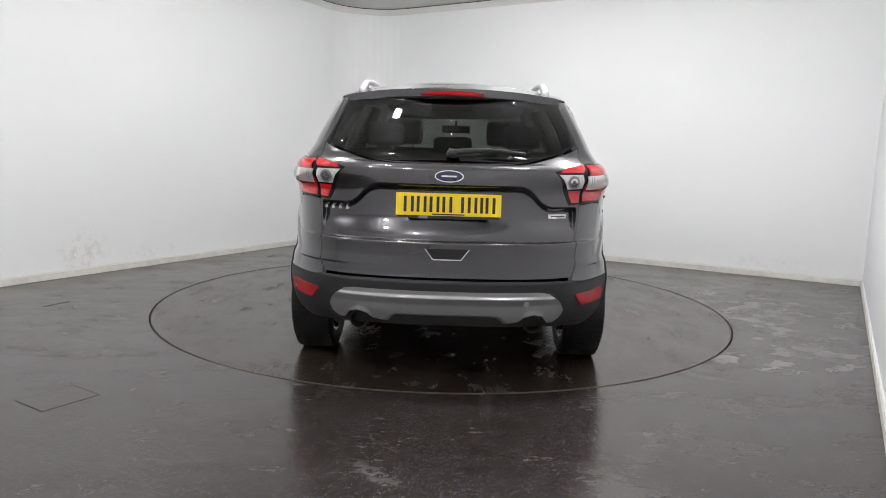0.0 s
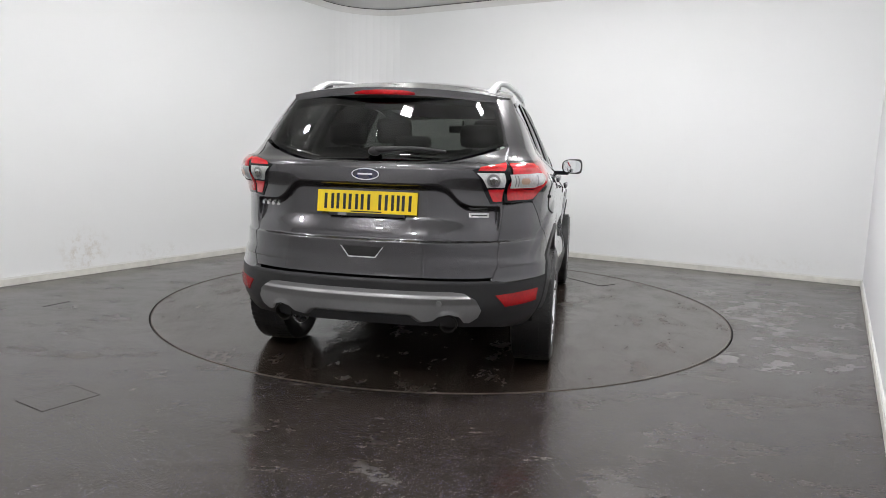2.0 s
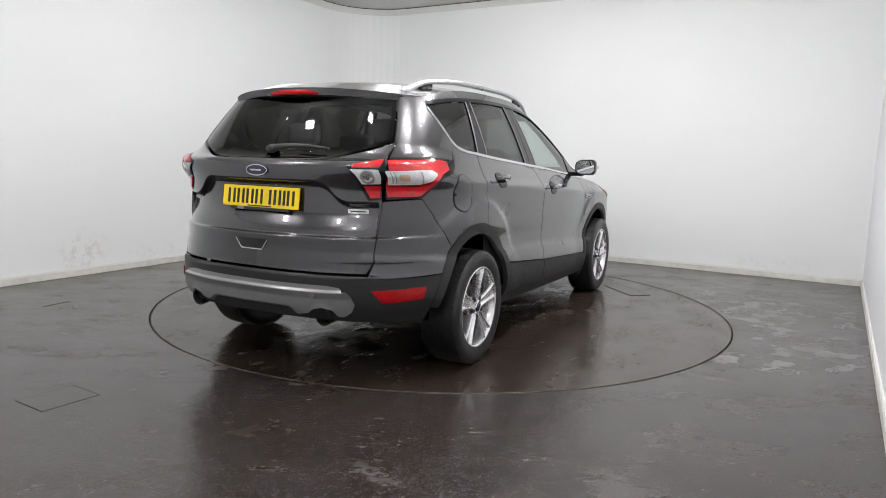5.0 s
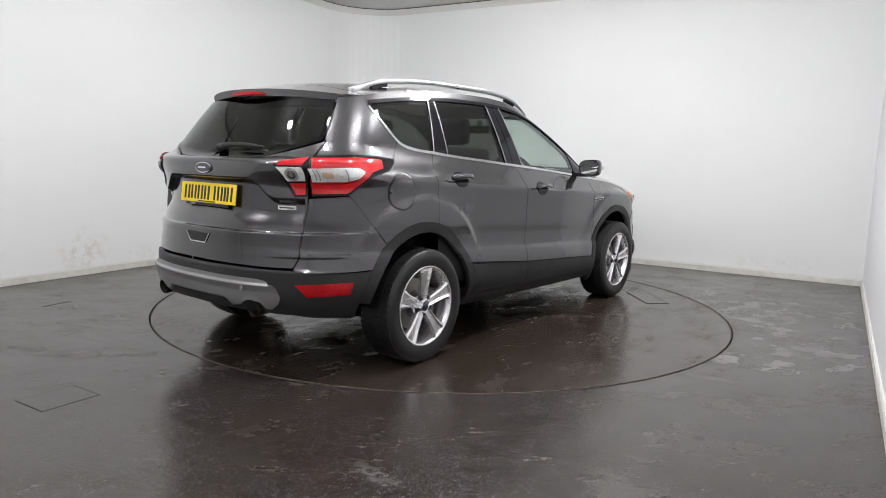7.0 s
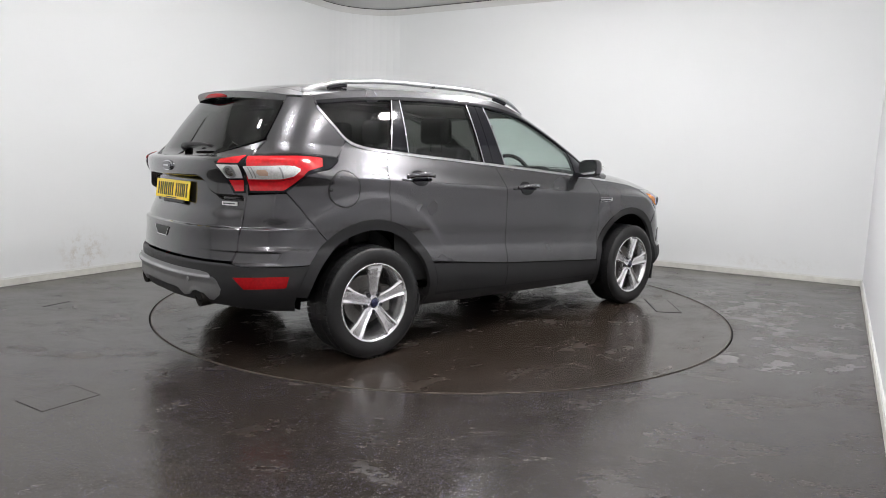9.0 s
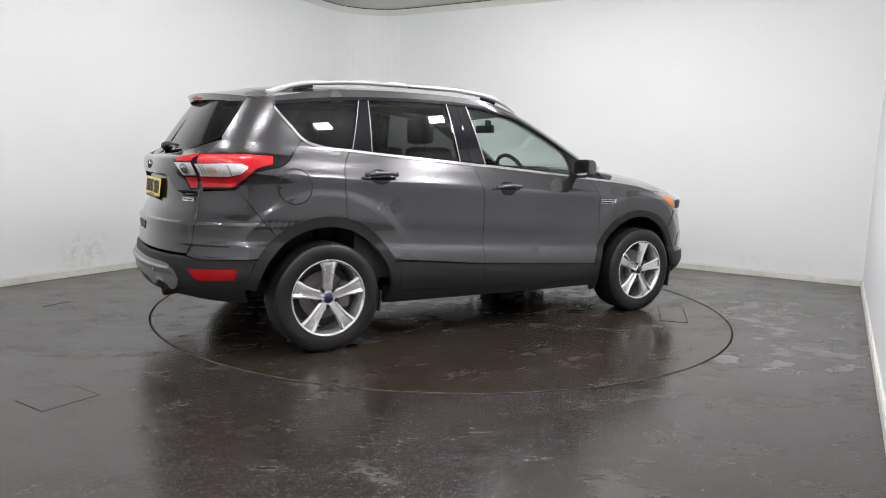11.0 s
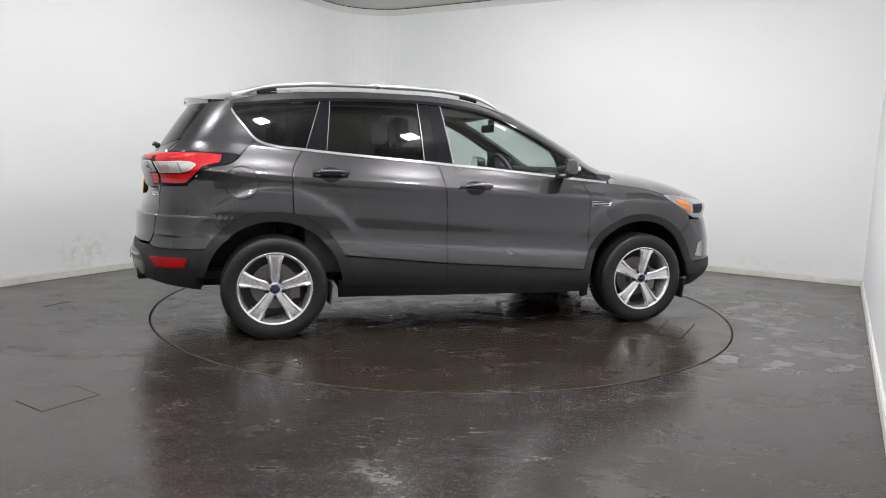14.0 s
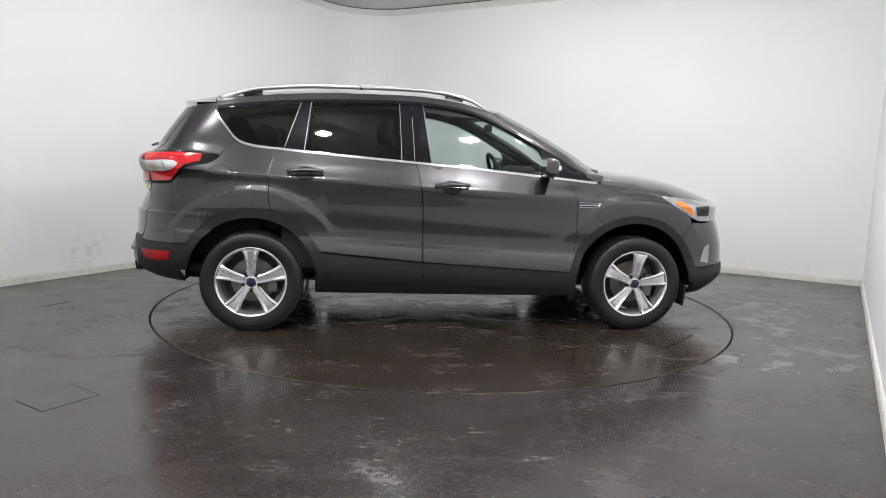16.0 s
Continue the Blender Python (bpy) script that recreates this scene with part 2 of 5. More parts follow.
# ---- the car: its outer skin as one smooth surface ----
def curve(t, pts):
    """A smooth line through a few (t, value) pairs, without overshoot."""
    xs, ys = np.array([q[0] for q in pts], float), np.array([q[1] for q in pts], float)
    d = np.diff(ys) / np.diff(xs)
    m = np.gradient(ys, xs) if len(xs) > 2 else np.array([d[0], d[0]])
    if len(xs) > 2:
        m[1:-1] = np.where(d[:-1] * d[1:] > 0, m[1:-1], 0)
        cap = 2.5 * np.minimum(np.abs(d[:-1]), np.abs(d[1:]))
        m[1:-1] = np.clip(m[1:-1], -cap, cap)
    t = np.clip(np.asarray(t, float), xs[0], xs[-1])
    i = np.clip(np.searchsorted(xs, t) - 1, 0, len(xs) - 2)
    h = xs[i + 1] - xs[i]
    s = (t - xs[i]) / h
    return ((1 + 2 * s) * (1 - s) ** 2 * ys[i] + s * (1 - s) ** 2 * h * m[i]
            + s * s * (3 - 2 * s) * ys[i + 1] + s * s * (s - 1) * h * m[i + 1])


def ease(v):
    v = np.clip(v, 0, 1)
    return v * v * (3 - 2 * v)


# rear end, front end and half width over the height; heights of the sides fall slowly towards the front
TAIL = [(.20, -1.75), (.26, -1.98), (.32, -2.20), (.38, -2.25), (.50, -2.272), (.585, -2.271), (.612, -2.258), (.655, -2.253), (.72, -2.250),
        (.783, -2.250), (.790, -2.244), (.797, -2.226), (.87, -2.222), (.97, -2.212), (1.14, -2.200), (1.168, -2.180), (1.19, -2.130),
        (1.22, -2.092), (1.30, -2.030), (1.38, -1.974), (1.46, -1.925), (1.56, -1.872), (1.7, -1.805)]
NOSE = [(.16, 1.98), (.25, 2.13), (.34, 2.26), (.40, 2.29), (.53, 2.29), (.72, 2.245), (.81, 2.215), (.88, 2.22), (.93, 2.15), (.985, 1.99),
        (1.05, 1.77), (1.10, 1.5), (1.12, 1.31), (1.148, 1.215), (1.246, 1.047), (1.374, .825), (1.493, .60), (1.55, .485), (1.65, .32)]
GIRTH = [(.18, .78), (.25, .845), (.33, .885), (.44, .900), (.53, .893), (.56, .886), (.60, .869), (.66, .867), (.75, .873), (.85, .877), (.93, .884), (.985, .889),
         (1.003, .880), (1.03, .861), (1.08, .830), (1.164, .778), (1.24, .7465), (1.32, .7100), (1.40, .6690), (1.50, .6120), (1.62, .535)]
TAPER = [(-2.3, .985), (-1.4, 1.0), (.3, 1.0), (1.0, .982), (1.6, .965), (2.3, .93)]
AXLES = (-1.345, 1.345)
HUB_Z, R_ARCH, R_OPEN, R_TYRE = 0.333, 0.497, 0.436, 0.337


def girth(x, z):
    zz = z + 0.055 * x
    up = np.maximum(zz - 1.164, 0)
    w = np.where(zz > 1.164, .778 - .365 * up - .275 * up ** 2, curve(zz, GIRTH)) * curve(x, TAPER)
    for ax, edge in ((AXLES[0], .615), (AXLES[1], .600)):
        r = np.hypot(x - ax, z - HUB_Z)
        w = w + (.014 * ease(1 - (r - edge) / .050) * ease((z - .56) / .30) + .010 * ease(1 - (r - .47) / .25)) * ease((z - .2) / .2)
    # the ledge round the bumper corners
    w = w - .008 * ease((.676 - z) / .022) * ease((z - .40) / .2) * ease((-1.80 - x) / .14)
    return w


QN = 200


def contour(z):
    """The plan line at the heights z: arrays of p, x, a. p runs from the middle of the tail round to the middle of the nose."""
    z = np.asarray(z, float).reshape(-1, 1)
    up = np.maximum(z - 1.22, 0)
    xr, xf = np.where(z > 1.22, -2.092 + .60 * up + .25 * up ** 2, curve(z, TAIL)), curve(z, NOSE)
    lr, nr = .50 + .25 * ease((1.20 - z) / .18), 3.0 - .4 * ease((1.20 - z) / .18)
    lf, nf = .5 + .05 * ease((1.18 - z) / .13), 2.5 - .2 * ease((1.18 - z) / .13)
    q = np.linspace(0, math.pi / 2, QN).reshape(1, -1)
    ra1, x1 = np.sin(q) ** (2 / nr), xr + lr * (1 - np.cos(q) ** (2 / nr))
    s = np.linspace(0, 1, QN).reshape(1, -1)
    x2 = (xr + lr) + (xf - lf - xr - lr) * s
    qf = q[:, ::-1]
    ra3, x3 = np.sin(qf) ** (2 / nf), xf - lf * (1 - np.cos(qf) ** (2 / nf))
    x = np.concatenate([x1, x2[:, 1:-1], x3], 1)
    ra = np.concatenate([ra1 + 0 * xr, np.ones_like(x2[:, 1:-1]), ra3 + 0 * xr], 1)
    p = np.concatenate([x1 + (ra1 - 1) * .9, x2[:, 1:-1], x3 + (1 - ra3) * .9], 1)
    a = ra * girth(x, z + 0 * x)
    return p, x, a


def tail_relief(a, z):
    """The plate's hollow in the tailgate: how far the skin lies further in."""
    brow = curve(np.abs(a), [(0, 1.072), (.35, 1.072), (.40, 1.056), (.475, .988), (.53, .972), (.9, .972)])
    return .040 * ease((brow - z) / .032) * ease((z - .80) / .12) * ease((.66 - np.abs(a)) / .02)


def skin(p, z):
    """Points (x, a, z) of the skin for flat arrays p and z."""
    P, X, A = contour(z)
    x = np.array([np.interp(pi, r, c) for pi, r, c in zip(p, P, X)])
    a = np.array([np.interp(pi, r, c) for pi, r, c in zip(p, P, A)])
    rear = x < -1.95
    x = x + np.where(rear, tail_relief(a, z), 0)
    return np.stack([x, a, z], -1)


def skin_n(p, z):
    e = 4e-3
    tp = skin(p + e, z) - skin(p - e, z)
    tz = skin(p, z + e) - skin(p, z - e)
    n = np.cross(tz, tp)
    return n / np.maximum(1e-9, np.linalg.norm(n, axis=1, keepdims=True))


def S(*pts):
    """Points of the side, given as x, z, in the skin's own measure p, z."""
    out = []
    for x, z in pts:
        P, X, A = contour([z])
        out.append((float(np.interp(x, X[0], P[0])), z))
    return out


def R(*pts):
    """Points of the tail, given as a, z."""
    out = []
    for a, z in pts:
        P, X, A = contour([z])
        out.append((float(np.interp(a, A[0, :QN], P[0, :QN])), z))
    return out


def F(*pts):
    """Points of the nose, given as a, z."""
    out = []
    for a, z in pts:
        P, X, A = contour([z])
        k = -QN
        out.append((float(np.interp(-a, -A[0, k:], P[0, k:])), z))
    return out


def arc(axle, r, deg0, deg1, n=14):
    """Points on a wheel arch, by degrees from straight ahead upwards."""
    return S(*[(AXLES[axle] + r * math.cos(radians(d)), HUB_Z + r * math.sin(radians(d))) for d in np.linspace(deg0, deg1, n)])


def even(pts, n):
    pts = np.array(pts, float)
    d = np.concatenate([[0], np.cumsum(np.hypot(*np.diff(pts, axis=0).T))])
    t = np.linspace(0, d[-1], n)
    return np.stack([np.interp(t, d, pts[:, k]) for k in (0, 1)], -1)


def round_line(pts, n=40):
    """The same line, smoothed."""
    pts = np.array(pts, float)
    d = np.concatenate([[0], np.cumsum(np.hypot(*np.diff(pts, axis=0).T))])
    t = np.linspace(0, d[-1], n)
    return [tuple(v) for v in np.stack([curve(t, list(zip(d, pts[:, k]))) for k in (0, 1)], -1)]


def patch(bottom, top, left, right, nu=30, nv=24, off=0.0, gap=0.0040):
    """A piece of skin between four edges: bottom and top run forward, left and right run up. Gives grids of places and normals."""
    b, t, l, r = even(bottom, nu), even(top, nu), even(left, nv), even(right, nv)
    u, v = np.linspace(0, 1, nu)[:, None, None], np.linspace(0, 1, nv)[None, :, None]
    g = ((1 - v) * b[:, None] + v * t[:, None] + (1 - u) * l[None] + u * r[None]
         - ((1 - u) * (1 - v) * b[0] + u * (1 - v) * b[-1] + (1 - u) * v * t[0] + u * v * t[-1]))
    if gap:
        c = g.copy()
        for k, (i0, i1) in enumerate(((0, 1), (-1, -2))):
            dv = c[i1] - c[i0]
            g[i0] += dv / np.maximum(1e-6, np.linalg.norm(dv, axis=-1, keepdims=True)) * gap
            dv = c[:, i1] - c[:, i0]
            g[:, i0] += dv / np.maximum(1e-6, np.linalg.norm(dv, axis=-1, keepdims=True)) * gap
    p, z = g[..., 0].ravel(), g[..., 1].ravel()
    pos, nrm = skin(p, z), skin_n(p, z)
    pos = pos + nrm * off
    return pos.reshape(nu, nv, 3), nrm.reshape(nu, nv, 3)


def loft(side, mid, nv=14, power=2.2, xpower=1.0):
    """A crowned surface from the points of an edge to the points of the centre line."""
    side, mid = np.array(side, float), np.array(mid, float)
    v = np.linspace(0, 1, nv)[None, :, None]
    g = np.empty((len(side), nv, 3))
    g[..., 1:2] = side[:, None, 1:2] * (1 - v)
    g[..., 2:3] = side[:, None, 2:3] + (mid - side)[:, None, 2:3] * (1 - (1 - v) ** power)
    g[..., 0:1] = side[:, None, 0:1] + (mid - side)[:, None, 0:1] * (1 - (1 - v) ** xpower)
    du, dv = np.gradient(g, axis=0), np.gradient(g, axis=1)
    n = np.cross(du, dv)
    n = n / np.maximum(1e-9, np.linalg.norm(n, axis=-1, keepdims=True))
    n[n[..., 2] < 0] *= -1
    return g, n


def panel(name, patches, material, parent, side="R", label="", lip=0.03):
    """One mesh of skin pieces with turned-in edges; side R, L or B for both halves in one."""
    vs, ns, fs = [], [], []
    for sgn in {"R": (-1,), "L": (1,), "B": (-1, 1)}[side]:
        for pos, nrm in patches:
            nu, nv = pos.shape[:2]
            flip = np.array([1, sgn, 1])
            base = len(vs)
            P, N = (pos * flip).reshape(-1, 3), (nrm * flip).reshape(-1, 3)
            if side == "B":
                for row in (slice(0, nv), slice(len(P) - nv, len(P))):
                    if np.abs(P[row, 1]).max() < .05:
                        P[row, 1], N[row, 1] = 0, 0
            vs += [tuple(q) for q in P]
            ns += [tuple(q) for q in N]
            k = (nu // 2) * nv + nv // 2
            a, b, c = P[k], P[min(k + nv, len(P) - 1)], P[k + 1]
            turn = np.dot(np.cross(b - a, c - a), N[k]) < 0
            for i in range(nu - 1):
                for j in range(nv - 1):
                    f = (base + i * nv + j, base + (i + 1) * nv + j, base + (i + 1) * nv + j + 1, base + i * nv + j + 1)
                    fs.append(f[::-1] if turn else f)
            if lip:
                loop = [i * nv for i in range(nu)] + [(nu - 1) * nv + j for j in range(1, nv)] + \
                       [i * nv + nv - 1 for i in range(nu - 2, -1, -1)] + [j for j in range(nv - 2, 0, -1)]
                b2 = len(vs)
                for k in loop:
                    vs.append(tuple(P[k])), ns.append(tuple(N[k]))
                    vs.append(tuple(P[k] - N[k] * lip)), ns.append(tuple(N[k]))
                m = len(loop)
                for i in range(m):
                    j = (i + 1) % m
                    if side == "B" and P[loop[i], 1] == 0 and P[loop[j], 1] == 0:
                        continue
                    f = (b2 + 2 * i, b2 + 2 * i + 1, b2 + 2 * j + 1, b2 + 2 * j)
                    fs.append(f[::-1] if turn else f)
    me = bpy.data.meshes.new(name)
    me.from_pydata(vs, [], fs)
    me.materials.append(material)
    for f in me.polygons:
        f.use_smooth = True
    me.normals_split_custom_set_from_vertices(ns)
    ob = new(name, me)
    ob.parent = parent
    if label:
        ob["label"] = label
    return ob


def both(name, patches, material, parent, label="", lip=0.03):
    return [panel(name, patches, material, parent, s, label, lip) for s in "RL"]


# ---- the car's materials ----
def paint_material():
    m, n, l, p = shader("dark_grey_metallic_paint", (0.09, 0.088, 0.092), 0.34, 0.82, 1.0)
    flake = noise_tex(n, l, 700.0, 2)
    haze = noise_tex(n, l, 1.6, 3)
    l.new(ramp(n, l, mix(n, l, 0.8, flake, haze), [(0.3, (0.056, 0.055, 0.059)), (0.7, (0.076, 0.0745, 0.0795))]), p.inputs["Base Color"])
    l.new(ramp(n, l, haze, [(0.3, 0.235), (0.7, 0.28)]), p.inputs["Roughness"])
    p.inputs["Coat Roughness"].default_value = 0.02
    return m


def glass_material(name, tint, gloss=0.06):
    m = bpy.data.materials.new(name)
    m.use_nodes = True
    n, l = m.node_tree.nodes, m.node_tree.links
    n.remove(n["Principled BSDF"])
    tr, gl, fr, mx = n.new("ShaderNodeBsdfTransparent"), n.new("ShaderNodeBsdfGlossy"), n.new("ShaderNodeLayerWeight"), n.new("ShaderNodeMixShader")
    tr.inputs[0].default_value = (*tint, 1)
    gl.inputs["Roughness"].default_value = 0.03
    fr.inputs[0].default_value = 0.5
    pw, sc = n.new("ShaderNodeMath"), n.new("ShaderNodeMath")
    pw.operation, sc.operation = "POWER", "MULTIPLY_ADD"
    pw.inputs[1].default_value, sc.inputs[1].default_value, sc.inputs[2].default_value = 4.0, 0.9, gloss
    l.new(fr.outputs["Facing"], pw.inputs[0]), l.new(pw.outputs[0], sc.inputs[0])
    l.new(sc.outputs[0], mx.inputs[0]), l.new(tr.outputs[0], mx.inputs[1]), l.new(gl.outputs[0], mx.inputs[2])
    l.new(mx.outputs[0], n["Material Output"].inputs[0])
    return m


PAINT = paint_material()
PLASTIC = plain("black_grained_plastic", (0.020, 0.020, 0.021), 0.48, vary=0.2, scale=260, relief=0.25)
GLOSSBLACK = plain("gloss_black_trim", (0.006, 0.006, 0.009), 0.07)
PRIVACY = glass_material("dark_privacy_glass", (0.115, 0.117, 0.110), 0.032)
CLEAR = glass_material("green_tinted_glass", (0.74, 0.82, 0.785), 0.05)
CHROME = plain("bright_chrome", (0.75, 0.75, 0.76), 0.12, 1.0, vary=0.05)
SILVER = plain("silver_painted_plastic", (0.25, 0.25, 0.255), 0.33, 0.5, 0.4, vary=0.06, scale=60)
RAIL = plain("satin_silver_rail", (0.55, 0.55, 0.56), 0.32, 0.9, vary=0.06)
ALLOY = plain("silver_alloy", (0.80, 0.80, 0.815), 0.24, 0.80, 0.6, vary=0.08, scale=40)
STEEL = plain("dull_brake_steel", (0.22, 0.21, 0.20), 0.5, 0.8, vary=0.25, scale=60)
NUT = plain("dark_nut_steel", (0.05, 0.05, 0.055), 0.3, 0.9, vary=0.2)
RUBBER = plain("black_tyre_rubber", (0.011, 0.011, 0.0115), 0.42, vary=0.3, scale=90, relief=0.2)
RED = plain("red_lamp_lens", (0.58, 0.005, 0.012), 0.10, coat=0.8, vary=0.35, scale=55)
CLEARLENS = plain("clear_lamp_lens", (0.88, 0.87, 0.86), 0.18, 0.25, 1.0, vary=0.40, scale=110, relief=0.6)
AMBER = plain("amber_lamp_lens", (0.75, 0.20, 0.01), 0.2, coat=1.0)
TRIM = plain("charcoal_interior_trim", (0.010, 0.0098, 0.0098), 0.8, vary=0.2, scale=120, relief=0.2)
HOUSING = plain("black_felt_liner", (0.006, 0.006, 0.006), 0.9, vary=0.3, scale=80)
HOUSING.node_tree.nodes["Principled BSDF"].inputs["Specular IOR Level"].default_value = 0.05
HEADLINER = plain("pale_headliner", (0.42, 0.41, 0.39), 0.9, vary=0.06, scale=120)
YELLOW = plain("yellow_plate", (0.95, 0.68, 0.002), 0.35, coat=0.3, vary=0.05)
HEADLENS = plain("headlamp_lens", (0.42, 0.42, 0.43), 0.14, 0.6, 1.0, vary=0.45, scale=60, relief=0.6)
INK = plain("black_plate_ink", (0.012, 0.012, 0.012), 0.4)
BLUE = plain("blue_enamel", (0.008, 0.012, 0.055), 0.2, coat=0.8)
LETTER = plain("bright_letter_chrome", (0.8, 0.8, 0.8), 0.25, 0.5)
MIRROR = plain("mirror_glass", (0.85, 0.87, 0.88), 0.02, 1.0, vary=0.01)

PLASTIC.node_tree.nodes["Principled BSDF"].inputs["Specular IOR Level"].default_value = 0.36
GLOSSBLACK.node_tree.nodes["Principled BSDF"].inputs["Specular IOR Level"].default_value = 0.3
BULB = plain("amber_bulb", (0.45, 0.30, 0.22), 0.3)
DEEPRED = plain("dark_red_lens", (0.34, 0.003, 0.006), 0.14, coat=0.2, vary=0.4, scale=70)
DEEPRED.node_tree.nodes["Principled BSDF"].inputs["Specular IOR Level"].default_value = 0.3

car = thing("car", "dark grey metallic SUV with silver skid plate and roof rails", "car")

# lines shared by neighbouring pieces
BELT = [(-1.602, 1.470), (-1.514, 1.351), (-1.46, 1.286), (-1.42, 1.262), (-1.369, 1.248), (-1.146, 1.224), (-.92, 1.204), (-.692, 1.187), (-.226, 1.153),
        (.012, 1.136), (.415, 1.102), (.766, 1.070), (1.059, 1.045)]
DLO_TOP = [(-1.602, 1.487), (-1.348, 1.521), (-1.044, 1.548), (-.775, 1.562), (-.383, 1.568), (-.184, 1.561), (.017, 1.540), (.222, 1.494),
           (.431, 1.402), (.645, 1.283), (.86, 1.160), (1.059, 1.047)]


def belt_z(x):
    return float(curve(x, BELT[4:]))


def top_z(x):
    return float(curve(x, DLO_TOP))


def belt(x0, x1, n=14):
    return S(*[(x, belt_z(x)) for x in np.linspace(x0, x1, n)])


def dlo_top(x0, x1, n=14, up=0.0):
    return S(*[(x, top_z(x) + up) for x in np.linspace(x0, x1, n)])


SEAM_C = round_line(S((-1.223, .812), (-1.229, .95), (-1.228, 1.08), (-1.217, 1.129), (-1.185, 1.19), (-1.160, 1.222)))
SEAM_B = round_line(S((-.192, .478), (-.190, .60), (-.190, .731), (-.198, .9), (-.210, 1.002), (-.225, 1.078), (-.245, 1.152)))
SEAM_A = round_line(S((.885, .412), (.899, .60), (.903, .706), (.900, .906), (.880, .99), (.845, 1.062)))
SILL = [(-.955, .536), (-.76, .520), (-.19, .478), (.885, .412), (.92, .41)]


def sill_z(x):
    return float(np.interp(x, [q[0] for q in SILL], [q[1] for q in SILL]))


# tailgate
GATE_SIDE = round_line(R((.632, .612), (.652, .66), (.660, .785), (.668, .97), (.678, 1.07), (.678, 1.19), (.668, 1.272)))
GLASS_LOW = R(*[(a, float(curve(a, [(0, 1.176), (.33, 1.185), (.50, 1.222), (.61, 1.262), (.68, 1.30)]))) for a in np.linspace(0, .650, 16)])
GLASS_SIDE = round_line(R((.650, 1.282), (.642, 1.32), (.613, 1.41), (.574, 1.507)))
GLASS_TOP = R(*[(a, 1.515 - .03 * (a / .55) ** 2 * .5) for a in np.linspace(0, .574, 12)])

tailgate = panel("tailgate", [patch(R(*[(a, .612) for a in np.linspace(0, .632, 14)]), GLASS_LOW, R((0, .612), (0, 1.176)), GATE_SIDE, 84, 110)],
                 PAINT, car, "B", "dark grey metallic tailgate with a hollow for the plate")
panel("rear_window", [patch(GLASS_LOW, GLASS_TOP, R((0, 1.176), (0, 1.515)), GLASS_SIDE, 40, 24, off=-.004)], PRIVACY, tailgate, "B",
      "dark tinted rear window")
# black band round the edge of the rear window
panel("window_band", [patch(R(*[(a, 1.482 - .012 * (a / .55) ** 2) for a in np.linspace(0, .571, 12)]), GLASS_TOP, R((0, 1.482), (0, 1.515)),
                            R((.582, 1.472), (.574, 1.507)), 20, 4, off=-.010, gap=0),
                      patch(GLASS_LOW, [(p, z + .022) for p, z in GLASS_LOW], R((0, 1.176), (0, 1.198)), R((.650, 1.282), (.646, 1.300)), 20, 4, off=-.010, gap=0),
                      patch([(p - .045, z) for p, z in (GLASS_SIDE[0], GLASS_SIDE[0])] + [GLASS_SIDE[0]], [(GLASS_SIDE[-1][0] - .035, GLASS_SIDE[-1][1]), GLASS_SIDE[-1]],
                            [(p - .04, z) for p, z in GLASS_SIDE], GLASS_SIDE, 5, 20, off=-.010, gap=0)], GLOSSBLACK, tailgate, "B", lip=0)

# quarter panels with the pillar beside the rear window
LAMP_LOW = S((-1.872, .988), (-1.850, 1.004), (-1.812, 1.045), (-1.765, 1.088), (-1.72, 1.103), (-1.633, 1.118), (-1.585, 1.142), (-1.552, 1.172))
LAMP_TOP_IN = R((.678, 1.192))
LAMP_TOP = LAMP_TOP_IN + S((-1.90, 1.196), (-1.80, 1.199), (-1.70, 1.197), (-1.60, 1.189), (-1.552, 1.182))
DIAG = S((-1.655, .720), (-1.72, .80), (-1.80, .91), (-1.862, .984))
ARCH_R = arc(0, R_ARCH, 128.5, 75.6, 24)
q1 = patch(ARCH_R, S((-1.46, 1.282), (-1.42, 1.258), (-1.369, 1.244), (-1.25, 1.233), (-1.160, 1.222)),
           DIAG + LAMP_LOW + S((-1.51, 1.23), (-1.46, 1.282)), SEAM_C, 44, 50)
PILLAR_R = S((-1.552, 1.186), (-1.50, 1.235), (-1.463, 1.282), (-1.517, 1.353), (-1.598, 1.468), (-1.604, 1.488), (-1.600, 1.535))
q2 = patch(LAMP_TOP, R((.586, 1.518)) + S((-1.66, 1.526), (-1.600, 1.535)),
           R((.682, 1.194), (.672, 1.272), (.658, 1.285), (.649, 1.32), (.620, 1.41), (.579, 1.507), (.578, 1.518)), PILLAR_R, 26, 40)
EDGE_X = np.linspace(-1.600, .12, 30)
ROOF_Z = [(-1.62, 1.533), (-1.35, 1.585), (-1.05, 1.615), (-.7, 1.630), (-.35, 1.631), (-.1, 1.619), (.05, 1.600), (.12, 1.586)]
EDGE = S(*[(x, float(curve(x, ROOF_Z))) for x in EDGE_X])
A_EDGE = round_line(EDGE[-1:] + F((.525, 1.525), (.548, 1.45), (.576, 1.36), (.606, 1.25), (.626, 1.17), (.634, 1.137)), 24)
frame_low = dlo_top(-1.602, 1.059, 50, .002)
q3 = patch(frame_low, EDGE + A_EDGE[1:], S((-1.602, 1.489), (-1.600, 1.535)), [frame_low[-1], A_EDGE[-1]], 90, 6, gap=.0005)
quarters = both("rear_quarter", [q1, q2], PAINT, car)
both("roof_side_frame", [q3], PAINT, car)

